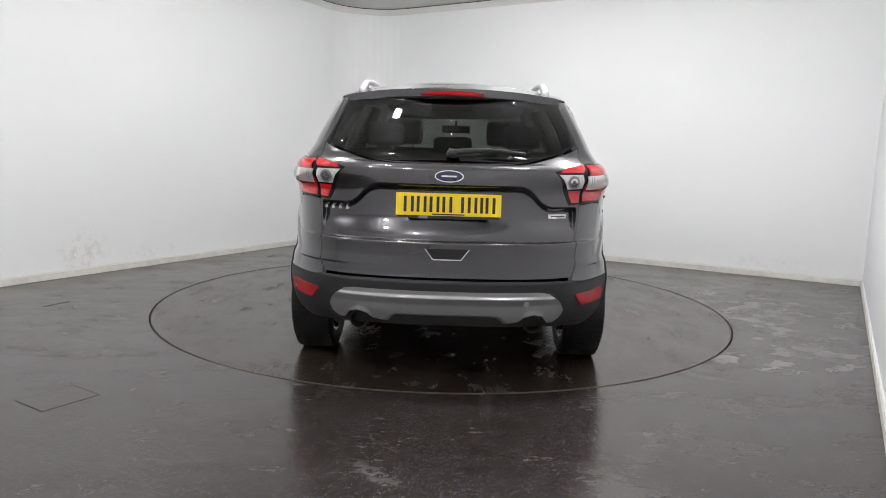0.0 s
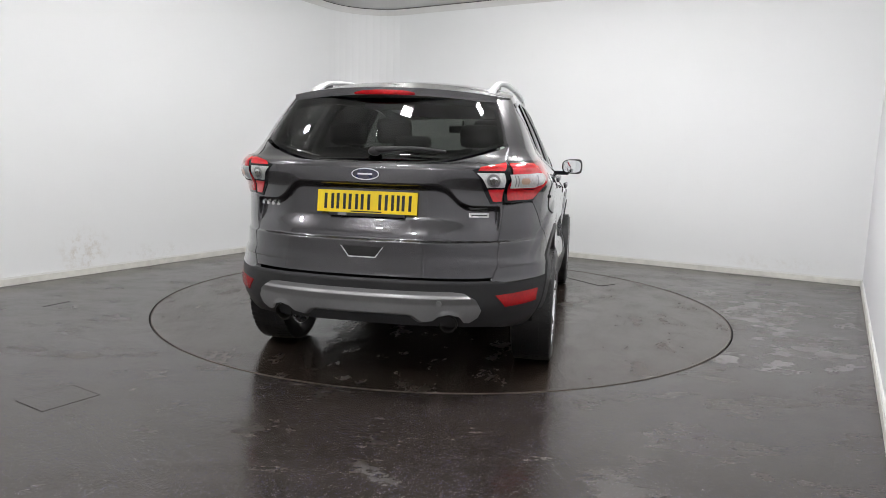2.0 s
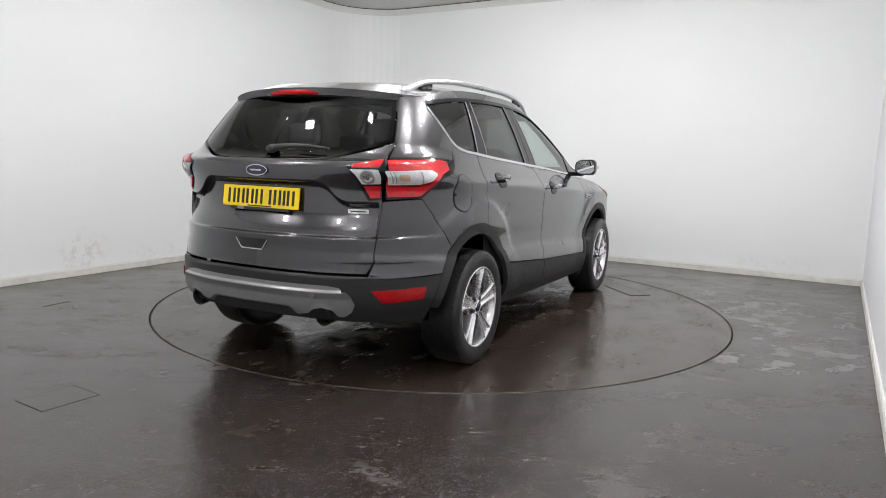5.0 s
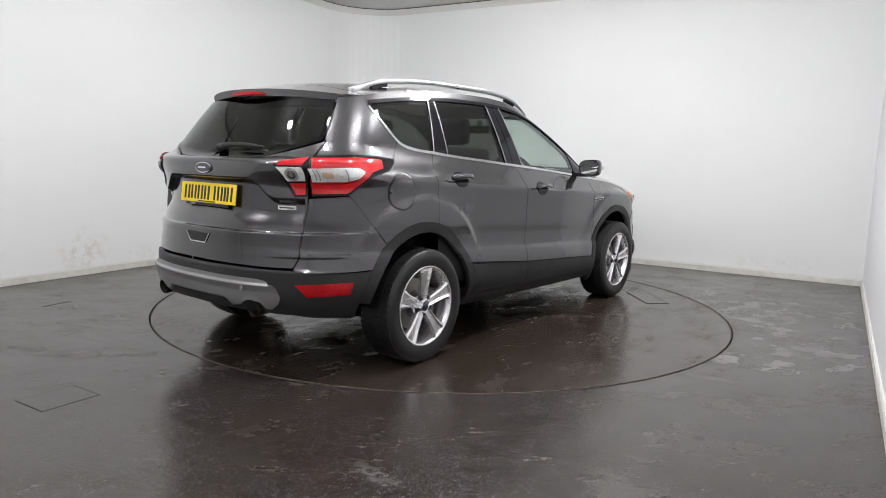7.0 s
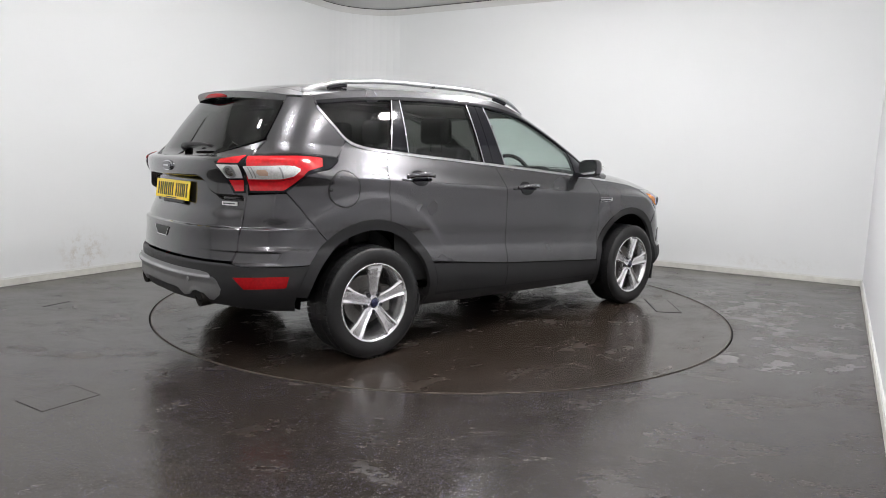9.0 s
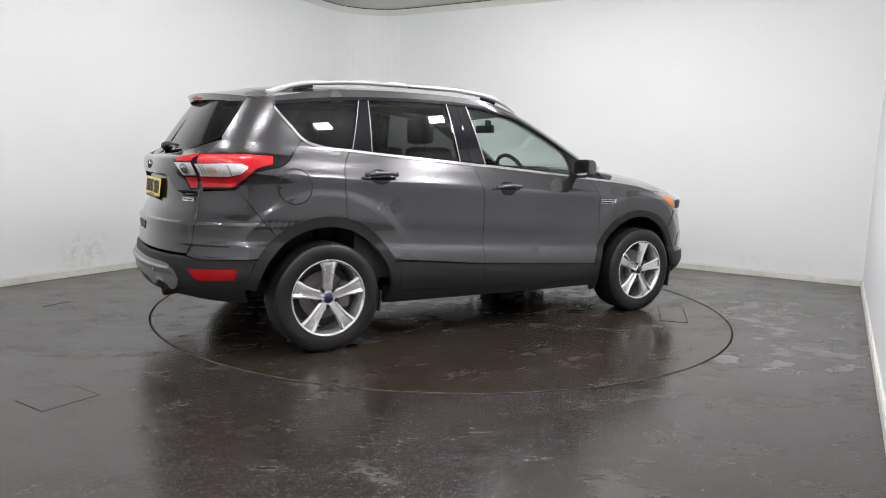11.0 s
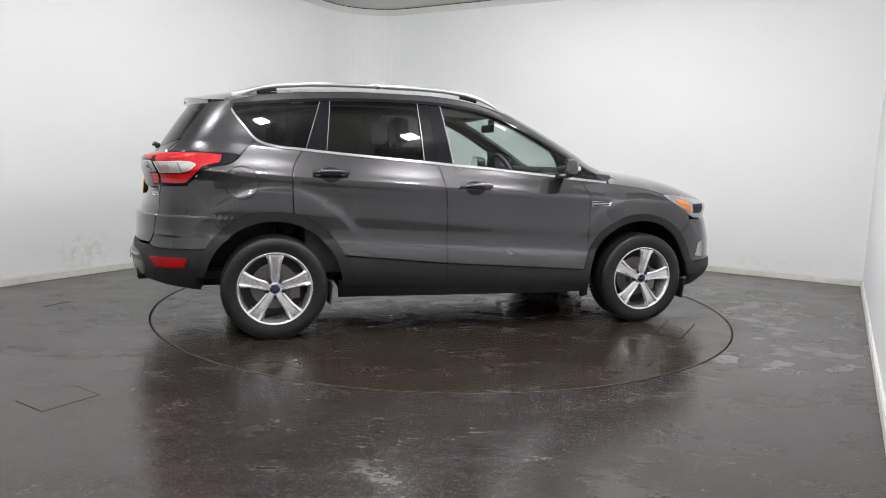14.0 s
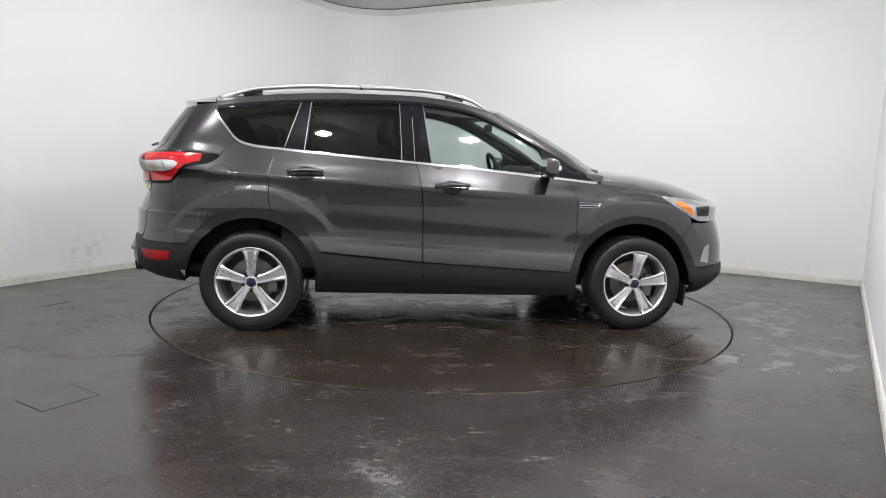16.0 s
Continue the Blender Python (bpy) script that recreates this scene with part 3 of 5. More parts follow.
# roof, spoiler, bonnet
side3 = skin(np.array([q[0] for q in EDGE]), np.array([q[1] for q in EDGE]))
front_edge = F(*[(a, 1.562 - .04 * (a / .585) ** 2 + .0) for a in np.linspace(.515, .0, 12)])
f3 = skin(np.array([q[0] for q in front_edge]), np.array([q[1] for q in front_edge]))
CROWN = [(-1.94, 1.560), (-1.75, 1.596), (-1.6, 1.624), (-1.2, 1.660), (-.6, 1.675), (-.1, 1.662), (.2, 1.630), (.36, 1.594), (.52, 1.55)]
xm = np.linspace(-1.655, f3[-1][0], len(side3))
mid3 = np.stack([xm, 0 * xm, curve(xm, CROWN)], -1)
rg, rn = loft(side3, mid3, 18, 2.3, 2.2)
goal = F(*[(a, 1.562 - .04 * (a / .585) ** 2) for a in rg[-1][1:, 1]])
goal3 = np.concatenate([rg[-1][:1], skin(np.array([q[0] for q in goal]), np.array([q[1] for q in goal]))])
goal3[:, 1] = rg[-1][:, 1]
rg = rg + ease((np.arange(len(rg)) - len(rg) + 11) / 10)[:, None, None] * (goal3 - rg[-1])[None]
roof = panel("roof", [(rg, rn)], PAINT, car, "B", "dark grey roof panel")
n_s = 12
s_in = np.stack([np.linspace(-1.604, -1.748, n_s), np.linspace(side3[0][1], .578, n_s), np.linspace(1.535, 1.534, n_s)], -1)
m_x = np.linspace(-1.659, -1.930, n_s)
m_in = np.stack([m_x, 0 * m_x, curve(m_x, CROWN)], -1)
up = loft(s_in, m_in, 18, 2.3, 2.4)
under = (up[0] + np.array([0.012, 0, -.038]), -up[1])
lipu = np.stack([up[0][-1], under[0][-1]], 0)
spoiler = panel("roof_spoiler", [up, under, (lipu, np.tile(np.array([-1., 0, 0]), lipu.shape[:2] + (1,)))], PAINT, tailgate, "B", "dark grey roof spoiler", lip=0)
FEND = S((.845, 1.062), (1.059, 1.043), (1.20, 1.030), (1.40, 1.005), (1.533, .972)) + F((.775, .955), (.72, .935), (.64, .92), (.52, .91))
fe = even(FEND[1:], 30)
fb = skin(fe[:, 0], fe[:, 1])
HOOD = [(1.16, 1.132), (1.32, 1.128), (1.45, 1.117), (1.67, 1.083), (1.915, 1.016), (2.09, .957), (2.20, .908)]
xh = np.linspace(1.20, 2.19, 30)
hs = np.concatenate([[(.96, .768, 1.052), (1.01, .772, 1.048)], fb])
hm = np.concatenate([[(1.10, 0, 1.126), (1.15, 0, 1.127)], np.stack([xh, 0 * xh, curve(xh, HOOD)], -1)])
bonnet = panel("bonnet", [loft(hs, hm, 18, 3.4, 1.8)], PAINT, car, "B", "dark grey bonnet")

# windscreen
scr_side = [q for q in A_EDGE if q[1] < 1.545]
scr_low = F(*[(a, 1.135 + .002 * (a / .634) ** 2) for a in np.linspace(.634, 0, 14)])
scr_top = [scr_side[0]] + F(*[(a, 1.562 - .04 * (a / .585) ** 2) for a in np.linspace(.485, 0, 10)])
panel("windscreen", [patch(scr_low, scr_top, scr_side[::-1], F((0, 1.135), (0, 1.562)), 30, 24, off=-.004)], CLEAR, car, "B", "clear windscreen")

foot = skin(np.array([q[0] for q in scr_low]), np.array([q[1] for q in scr_low]))
cow = np.stack([foot, foot + np.array([.02, .0, -.04]), foot + np.array([.03, .0, -.085])], 1)
panel("cowl", [(cow, np.tile(np.array([.6, 0, .8]), cow.shape[:2] + (1,)))], PLASTIC, car, "B", "black plastic cowl", lip=0)

# doors with windows
ARC_DOOR = arc(0, R_ARCH, 25.5, 75.6, 16)
rear_doors = both("rear_door", [patch(S(*[(x, sill_z(x)) for x in np.linspace(-.897, -.192, 12)]), belt(-1.160, -.245), ARC_DOOR + SEAM_C, SEAM_B, 50, 50)],
                  PAINT, car)
front_doors = both("front_door", [patch(S(*[(x, sill_z(x)) for x in np.linspace(-.192, .885, 12)]), belt(-.245, .845), SEAM_B, SEAM_A, 50, 46)], PAINT, car)
for i, s in enumerate("RL"):
    rd, fd = rear_doors[i], front_doors[i]
    panel("side_window", [patch(belt(-1.009, -.335), dlo_top(-.968, -.351), S((-1.009, belt_z(-1.009)), (-.990, 1.35), (-.968, top_z(-.968))),
                                S((-.335, belt_z(-.335)), (-.345, 1.36), (-.351, top_z(-.351))), 24, 20, off=-.008)], PRIVACY, rd, s, "dark tinted window")
    panel("side_window", [patch(belt(-.134, .69), dlo_top(-.190, .66), S((-.134, belt_z(-.134)), (-.160, 1.36), (-.190, top_z(-.19))),
                                S((.69, belt_z(.69)), (.66, top_z(.66))), 30, 20, off=-.008)], CLEAR, fd, s, "clear front window")
    panel("quarter_window", [patch(S((-1.46, 1.284), (-1.42, 1.262), (-1.369, 1.248), (-1.25, 1.237), (-1.138, 1.222)), dlo_top(-1.602, -1.034),
                                   S((-1.46, 1.284), (-1.514, 1.351), (-1.602, 1.472), (-1.602, 1.487)),
                                   S((-1.138, 1.223), (-1.034, top_z(-1.034))), 24, 16, off=-.008)], PRIVACY, quarters[i], s, "dark tinted quarter window")
    panel("pillar_trim", [patch(belt(-1.138, -1.004, 4), dlo_top(-1.034, -.966, 4), S((-1.138, belt_z(-1.138)), (-1.034, top_z(-1.034))),
                                S((-1.004, belt_z(-1.004)), (-.985, 1.35), (-.966, top_z(-.966))), 6, 12, off=-.002, gap=.001)], GLOSSBLACK, rd, s)
    panel("pillar_trim", [patch(belt(-.340, -.247, 4), dlo_top(-.354, -.268, 4), S((-.340, belt_z(-.34)), (-.354, top_z(-.354))),
                                S((-.247, belt_z(-.247)), (-.268, top_z(-.268))), 6, 12, off=-.002)], GLOSSBLACK, rd, s)
    panel("pillar_trim", [patch(belt(-.247, -.130, 4), dlo_top(-.268, -.187, 4), S((-.247, belt_z(-.247)), (-.268, top_z(-.268))),
                                S((-.130, belt_z(-.13)), (-.187, top_z(-.187))), 6, 12, off=-.002)], GLOSSBLACK, fd, s)
    panel("corner_trim", [patch(belt(.685, 1.05, 8), dlo_top(.655, 1.05, 8), S((.685, belt_z(.685)), (.655, top_z(.655))),
                                S((1.05, belt_z(1.05)), (1.05, top_z(1.05) + .004)), 12, 8, off=-.003, gap=.001)], GLOSSBLACK, fd, s)
    # bright strip under the windows and thin bright edges of the pillars
    line = round_line(S(*BELT), 90)
    lo = [(p, z - .004) for p, z in line]
    hi = [(p + .004 * (1 if k < 20 else 0), z + .010) for k, (p, z) in enumerate(line)]
    panel("chrome_strip", [patch(lo, hi, [lo[0], hi[0]], [lo[-1], hi[-1]], 120, 4, off=.005, gap=0)], CHROME, quarters[i], s, "thin chrome window strip", lip=.006)
    for xa, xb in ((-1.034, -1.138), (-.966, -1.004), (-.354, -.340), (-.187, -.130)):
        e0 = S((xb - .0025, belt_z(xb) + .01), (xa - .0025, top_z(xa)))
        e1 = S((xb + .0025, belt_z(xb) + .01), (xa + .0025, top_z(xa)))
        panel("pillar_edge", [patch([e0[0], e1[0]], [e0[1], e1[1]], e0, e1, 3, 10, off=.002, gap=0)], SILVER, rd if xa < -.3 else fd, s, lip=.005)
    # gloss black frame along the top of the windows
    f_lo, f_hi = dlo_top(-1.59, .98, 50, .001), dlo_top(-1.59, .98, 50, .021)
    panel("window_frame", [patch(f_lo, f_hi, [f_lo[0], f_hi[0]], [f_lo[-1], f_hi[-1]], 70, 4, off=.003, gap=0)], GLOSSBLACK, fd, s, "gloss black upper window frame", lip=.005)
    # black cladding
    panel("door_cladding", [patch(S((-.849, .338), (-.192, .315)), S(*[(x, sill_z(x) - .003) for x in np.linspace(-.893, -.192, 9)]),
                                  arc(0, R_ARCH, 1, 24.5, 8), S((-.192, .315), (-.192, .475)), 24, 14, off=.006)], PLASTIC, rd, s, "black plastic door cladding")
    panel("door_cladding", [patch(S((-.192, .315), (.862, .295)), S(*[(x, sill_z(x) - .003) for x in np.linspace(-.192, .862, 9)]),
                                  S((-.192, .315), (-.192, .475)), S((.862, .295), (.862, .411)), 24, 14, off=.006)], PLASTIC, fd, s, "black plastic door cladding")
    panel("sill", [patch(S((-.93, .245), (.90, .240)), S((-.93, .328), (.90, .292)), S((-.93, .245), (-.93, .328)), S((.90, .24), (.90, .292)), 20, 8, off=.002)],
          PLASTIC, car, s, "black plastic sill", lip=.08)
    # arch bands
    for k, ax in enumerate(AXLES):
        d0, d1 = ((170, -6), (196, 2))[k]
        o, inn = arc(k, R_ARCH + (.0 if k == 0 else -.008), d0, d1, 40), arc(k, R_OPEN, d0, d1, 40)
        panel("arch_band", [patch(inn, o, [inn[0], o[0]], [inn[-1], o[-1]], 60, 8, off=.007, gap=.001)], PLASTIC, car, s, "black plastic wheel arch band", lip=.03)

# front wings, headlamps, front bumper
ARCH_F = arc(1, R_ARCH - .01, 159.6, 43.6, 30)
HL_LOW = S((1.545, .953), (1.60, .914), (1.647, .882), (1.72, .838), (1.784, .802), (1.85, .782))
wings = both("front_wing", [patch(ARCH_F, FEND[:4] + S((1.533, .972)), S((.893, .50)) + SEAM_A[4:], S((1.70, .672), (1.775, .79), (1.72, .842), (1.647, .885), (1.60, .915), (1.545, .952), (1.533, .972)), 40, 34)], PAINT, car)
lamps_f = both("headlamp", [patch(HL_LOW + F((.80, .774), (.70, .78), (.60, .79)), S((1.536, .970)) + FEND[5:8], S((1.545, .957), (1.536, .970)), F((.60, .80), (.64, .915)), 30, 10, off=.002)], HEADLENS, car,
               "clear headlamp with amber indicator")
for i, s in enumerate("RL"):
    panel("indicator", [patch(S((1.66, .895), (1.74, .845), (1.80, .82)), S((1.63, .935), (1.70, .925), (1.76, .89)), S((1.66, .895), (1.63, .935)), S((1.80, .82), (1.76, .89)), 8, 6, off=.006)],
          AMBER, lamps_f[i], s, "amber indicator lens", lip=.004)
    panel("inner_lamp", [patch(S((1.82, .822), (1.93, .822)), S((1.79, .895), (1.93, .90)), S((1.82, .822), (1.79, .895)), S((1.93, .822), (1.93, .90)), 8, 6, off=.005)],
          PLASTIC, lamps_f[i], s, lip=.003)
    panel("wing_vent", [patch(S((.915, .872), (1.06, .878)), S((.905, .918), (1.075, .912)), S((.915, .872), (.905, .918)), S((1.06, .878), (1.075, .912)), 10, 6, off=.005)],
          CHROME, wings[i], s, "chrome wing vent", lip=.006)
    panel("vent_slot", [patch(S((.922, .879), (1.046, .884)), S((.918, .890), (1.052, .893)), S((.922, .879), (.918, .890)), S((1.046, .884), (1.052, .893)), 6, 4, off=.008, gap=0)],
          GLOSSBLACK, wings[i], s, lip=.004)
    panel("vent_slot", [patch(S((.917, .898), (1.052, .899)), S((.914, .911), (1.056, .907)), S((.917, .898), (.914, .911)), S((1.052, .899), (1.056, .907)), 6, 4, off=.008, gap=0)],
          PAINT, wings[i], s, lip=.004)
front_bumper = panel("front_bumper", [patch(arc(1, R_ARCH - .01, 14, 42, 10)[:1] + S((1.95, .455)) + F((.70, .46), (.4, .46), (0, .46)),
                                            S((1.703, .672), (1.778, .79), (1.85, .790)) + F((.80, .782), (.60, .797), (.3, .80), (0, .80)),
                                            arc(1, R_ARCH - .01, 14, 42, 10), F((0, .46), (0, .80)), 40, 24)], PAINT, car, "B", "dark grey front bumper")
panel("bumper_skirt", [patch(S((1.775, .255)) + F((.80, .255), (.4, .245), (0, .245)), arc(1, R_ARCH - .01, 13.5, 14, 2)[:1] + S((1.95, .452)) + F((.70, .456), (.4, .456), (0, .456)),
                             S((1.775, .255), (1.82, .36), (1.815, .45)), F((0, .245), (0, .456)), 34, 14, off=.004)], PLASTIC, front_bumper, "B", "black plastic bumper skirt")
panel("grille", [patch(F((.58, .803), (.3, .803), (0, .803)), F((.60, .905), (.3, .900), (0, .900)), F((.58, .803), (.60, .905)), F((0, .803), (0, .900)), 14, 8, off=-.004)], GLOSSBLACK, car, "B")
for s in "RL":
    panel("fog_lamp", [patch(S((1.86, .49), (1.95, .47)), S((1.90, .60), (1.95, .62)), S((1.86, .49), (1.90, .60)), S((1.95, .47), (1.95, .62)), 8, 8, off=.006)],
          HEADLENS, front_bumper, s, "clear fog lamp", lip=.01)

# tail lamps: a black housing, red lens, clear band
for i, s in enumerate("RL"):
    low = R((.682, .982)) + LAMP_LOW
    lamp = panel("tail_lamp", [patch(low, R((.684, 1.190)) + LAMP_TOP[1:], R((.682, .982), (.686, 1.07), (.684, 1.190)), S((-1.552, 1.172), (-1.552, 1.182)), 44, 20, off=.003)],
                 GLOSSBLACK, car, s, "wrap-round red and clear tail lamp", lip=.02)
    low2 = R((.685, .994)) + S((-1.878, .999), (-1.850, 1.022), (-1.812, 1.063), (-1.765, 1.106), (-1.72, 1.119), (-1.67, 1.130))
    top2 = R((.686, 1.180)) + S((-1.90, 1.186), (-1.80, 1.190), (-1.70, 1.186), (-1.655, 1.180))
    panel("red_lens", [patch(low2, top2, R((.685, .994), (.687, 1.07), (.686, 1.180)), S((-1.67, 1.130), (-1.655, 1.180)), 40, 20, off=.009)], RED, lamp, s, "red tail lamp lens", lip=.008)
    cl = panel("clear_lens", [patch(R((.693, 1.062)) + S((-1.90, 1.066), (-1.84, 1.082), (-1.812, 1.105)), R((.693, 1.134)) + S((-1.90, 1.140), (-1.84, 1.137), (-1.805, 1.118)),
                                    R((.693, 1.062), (.693, 1.134)), S((-1.812, 1.105), (-1.805, 1.118)), 20, 10, off=.013)], CLEARLENS, lamp, s, "clear reversing lamp lens", lip=.006)
    panel("lens_bar", [patch(R((.700, 1.052)) + S((-1.90, 1.056), (-1.84, 1.072)), R((.700, 1.060)) + S((-1.90, 1.064), (-1.84, 1.080)), R((.700, 1.052), (.700, 1.060)), S((-1.84, 1.072), (-1.84, 1.080)), 14, 4, off=.012)],
          GLOSSBLACK, lamp, s, lip=.004)
    panel("bulb", [patch(R((.752, 1.088), (.778, 1.088)), R((.752, 1.114), (.778, 1.114)), R((.752, 1.088), (.745, 1.101), (.752, 1.114)), R((.778, 1.088), (.785, 1.101), (.778, 1.114)), 6, 6, off=.015, gap=0)],
          BULB, lamp, s, lip=.003)
    inner = panel("tail_lamp_inner", [patch(R((.612, .976), (.668, .980)), R((.520, 1.150), (.60, 1.176), (.668, 1.190)), R((.612, .976), (.575, 1.05), (.520, 1.150)),
                                            R((.668, .980), (.675, 1.07), (.668, 1.190)), 14, 20, off=.004)], GLOSSBLACK, tailgate, s, "red and clear inner tail lamp")
    panel("red_lens", [patch(R((.620, .988), (.661, .990)), R((.594, 1.056), (.671, 1.060)), R((.620, .988), (.594, 1.056)), R((.661, .990), (.671, 1.060)), 8, 8, off=.009)], RED, inner, s, "red lens", lip=.006)
    panel("red_lens", [patch(R((.548, 1.141), (.675, 1.144)), R((.560, 1.160), (.674, 1.183)), R((.548, 1.141), (.560, 1.160)), R((.675, 1.144), (.674, 1.183)), 8, 4, off=.009)], RED, inner, s, "red lens", lip=.006)
    panel("clear_lens", [patch(R((.590, 1.062), (.671, 1.065)), R((.540, 1.137), (.671, 1.140)), R((.590, 1.062), (.540, 1.137)), R((.671, 1.065), (.671, 1.140)), 10, 8, off=.011)], CLEARLENS, inner, s, "clear lens", lip=.006)

    for a0, r0, mat, off, nm in ((.622, .031, SILVER, .0135, "reflector_bowl"), (.622, .020, CHROME, .0150, "bulb_ring"), (.622, .010, STEEL, .0165, "bulb")):
        c = [R((a0 + r0 * math.cos(t), 1.100 + r0 * math.sin(t)))[0] for t in np.linspace(0, 2 * math.pi, 25)]
        lo_, hi_ = c[12:25], c[0:13][::-1]
        panel(nm, [patch(lo_, hi_, [lo_[0], hi_[0]], [lo_[-1], hi_[-1]], 12, 8, off=off, gap=0)], mat, inner, s, lip=.002)
    for a0 in (.715, .728, .812):
        panel("lens_rib", [patch(R((a0, 1.074), (a0 + .004, 1.074)), R((a0, 1.126), (a0 + .004, 1.126)), R((a0, 1.074), (a0, 1.126)), R((a0 + .004, 1.074), (a0 + .004, 1.126)), 3, 5, off=.0145, gap=0)],
              SILVER, lamp, s, lip=.002)

# rear bumper: painted corners, black lower part, silver skid plate
for s in "RL":
    panel("bumper_corner", [patch(R((.640, .600), (.70, .588)) + S((-1.90, .590), (-1.767, .594)), R((.672, .976)) + S((-1.88, .982), (-1.866, .980)),
                                  R((.640, .600), (.658, .66), (.664, .785), (.672, .976)), arc(0, R_ARCH, 148.3, 128.5, 8) + DIAG[1:], 34, 90)], PAINT, car, s, "dark grey bumper corner")
rear_bumper = panel("rear_bumper", [patch(R((0, .37), (.4, .365), (.62, .350)) + S((-2.02, .338), (-1.90, .325), (-1.795, .315)), R((0, .606), (.30, .606), (.632, .602), (.70, .584)) + S((-1.90, .586), (-1.767, .590)),
                                          R((0, .37), (0, .606)), S((-1.795, .315), (-1.830, .38), (-1.820, .47)) + arc(0, R_ARCH, 158, 148.6, 4), 56, 30)], PLASTIC, car, "B", "black plastic rear bumper")
sk = patch(R((0, .388), (.24, .388), (.30, .392), (.36, .402), (.385, .425), (.437, .437), (.485, .425), (.505, .392), (.535, .392)), R((0, .553), (.3, .552), (.46, .550), (.515, .542)),
                                  R((0, .388), (0, .553)), R((.535, .392), (.575, .42), (.592, .455), (.575, .495), (.515, .542)), 70, 44, off=.012)
sk[0][..., 0] -= .016 * ease((sk[0][..., 2] - .478) / .045) * ease((.530 - sk[0][..., 2]) / .012)
sk[0][..., 0] += .016 * ease((.432 - sk[0][..., 2]) / .012) * ease((.300 - sk[0][..., 1] + (sk[0][..., 2] - .40) * -1.2) / .03)
sk[0][..., 0] -= 0.006 * ease((.080 - np.hypot(sk[0][..., 1] - .437, sk[0][..., 2] - .383)) / .03)
skn = np.cross(np.gradient(sk[0], axis=1), np.gradient(sk[0], axis=0))
skn /= np.linalg.norm(skn, axis=-1, keepdims=True)
skn *= np.sign((skn * sk[1]).sum(-1, keepdims=True))
skid = panel("skid_plate", [(sk[0], skn)], SILVER, rear_bumper, "B", "silver skid plate", lip=.03)
tow = skin(np.array([q[0] for q in R((.40, .495))]), np.array([.495]))[0]
bm = bmesh.new()
bmesh.ops.create_cone(bm, cap_ends=True, segments=24, radius1=.014, radius2=.013, depth=.006, matrix=Matrix.Translation((tow[0] - .0275, -.40, .495)) @ pose(0, 0, 0, 0, -90, 0))
part("tow_eye_cover", bm, SILVER, skid, "round silver cover")
for s in "RL":
    panel("reflector", [patch(R((.700, .462), (.80, .466), (.838, .470)), R((.652, .528), (.80, .538), (.848, .540)), R((.700, .462), (.652, .528)), R((.838, .470), (.848, .540)), 16, 8, off=.006)], DEEPRED, rear_bumper, s, "red bumper reflector")


# ---- solids on the car ----
def lathe(profile, n=40, axis="y"):
    """Turns a profile of (radius, offset along the axle) about the y axis."""
    bm = bmesh.new()
    rings = []
    for r, y in profile:
        rings.append([bm.verts.new((r * math.cos(2 * math.pi * k / n), y, r * math.sin(2 * math.pi * k / n))) for k in range(n)])
    for a, b in zip(rings, rings[1:]):
        for k in range(n):
            bm.faces.new((a[k], a[(k + 1) % n], b[(k + 1) % n], b[k]))
    for ring in (rings[0], rings[-1]):
        if ring[0].co.xz.length < .12:
            bm.faces.new(ring)
    bmesh.ops.recalc_face_normals(bm, faces=bm.faces)
    return bm


def sweep(points, section, caps=True):
    """A bar along points with a closed section given as (across, up) per point: section(i) -> list of pairs."""
    bm = bmesh.new()
    rings = []
    n = len(points)
    for i, q in enumerate(points):
        d = (Vector(points[min(n - 1, i + 1)]) - Vector(points[max(0, i - 1)])).normalized()
        side = d.cross(Vector((0, 0, 1)))
        side = side.normalized() if side.length > 1e-4 else Vector((0, 1, 0))
        upv = side.cross(d).normalized()
        rings.append([bm.verts.new(Vector(q) + side * a + upv * b) for a, b in section(i)])
    m = len(rings[0])
    for a, b in zip(rings, rings[1:]):
        for k in range(m):
            bm.faces.new((a[k], a[(k + 1) % m], b[(k + 1) % m], b[k]))
    if caps:
        bm.faces.new(rings[0]), bm.faces.new(rings[-1])
    bmesh.ops.recalc_face_normals(bm, faces=bm.faces)
    return bm


def oval(w, h, n=10, square=1.0):
    return [(w * math.copysign(abs(math.cos(t)) ** square, math.cos(t)), h * math.copysign(abs(math.sin(t)) ** square, math.sin(t)))
            for t in [2 * math.pi * (k + .5) / n for k in range(n)]]


def sheet(outline, depth, m, bevel=0.0):
    """A flat plate from an outline of (x, z), thickness along -y, placed by m."""
    bm = bmesh.new()
    f = bm.faces.new([bm.verts.new((x, 0, z)) for x, z in outline])
    r = bmesh.ops.extrude_face_region(bm, geom=[f])
    bmesh.ops.translate(bm, vec=(0, -depth, 0), verts=[v for v in r["geom"] if isinstance(v, bmesh.types.BMVert)])
    bmesh.ops.recalc_face_normals(bm, faces=bm.faces)
    if bevel:
        bmesh.ops.bevel(bm, geom=list(bm.edges), offset=bevel, segments=2, affect="EDGES")
    bmesh.ops.transform(bm, matrix=m, verts=bm.verts)
    return bm


def on_skin(pts, off=0.0):
    q = pts[0]
    p, z = np.array([q[0]]), np.array([q[1]])
    return skin(p, z)[0] + skin_n(p, z)[0] * off, skin_n(p, z)[0]


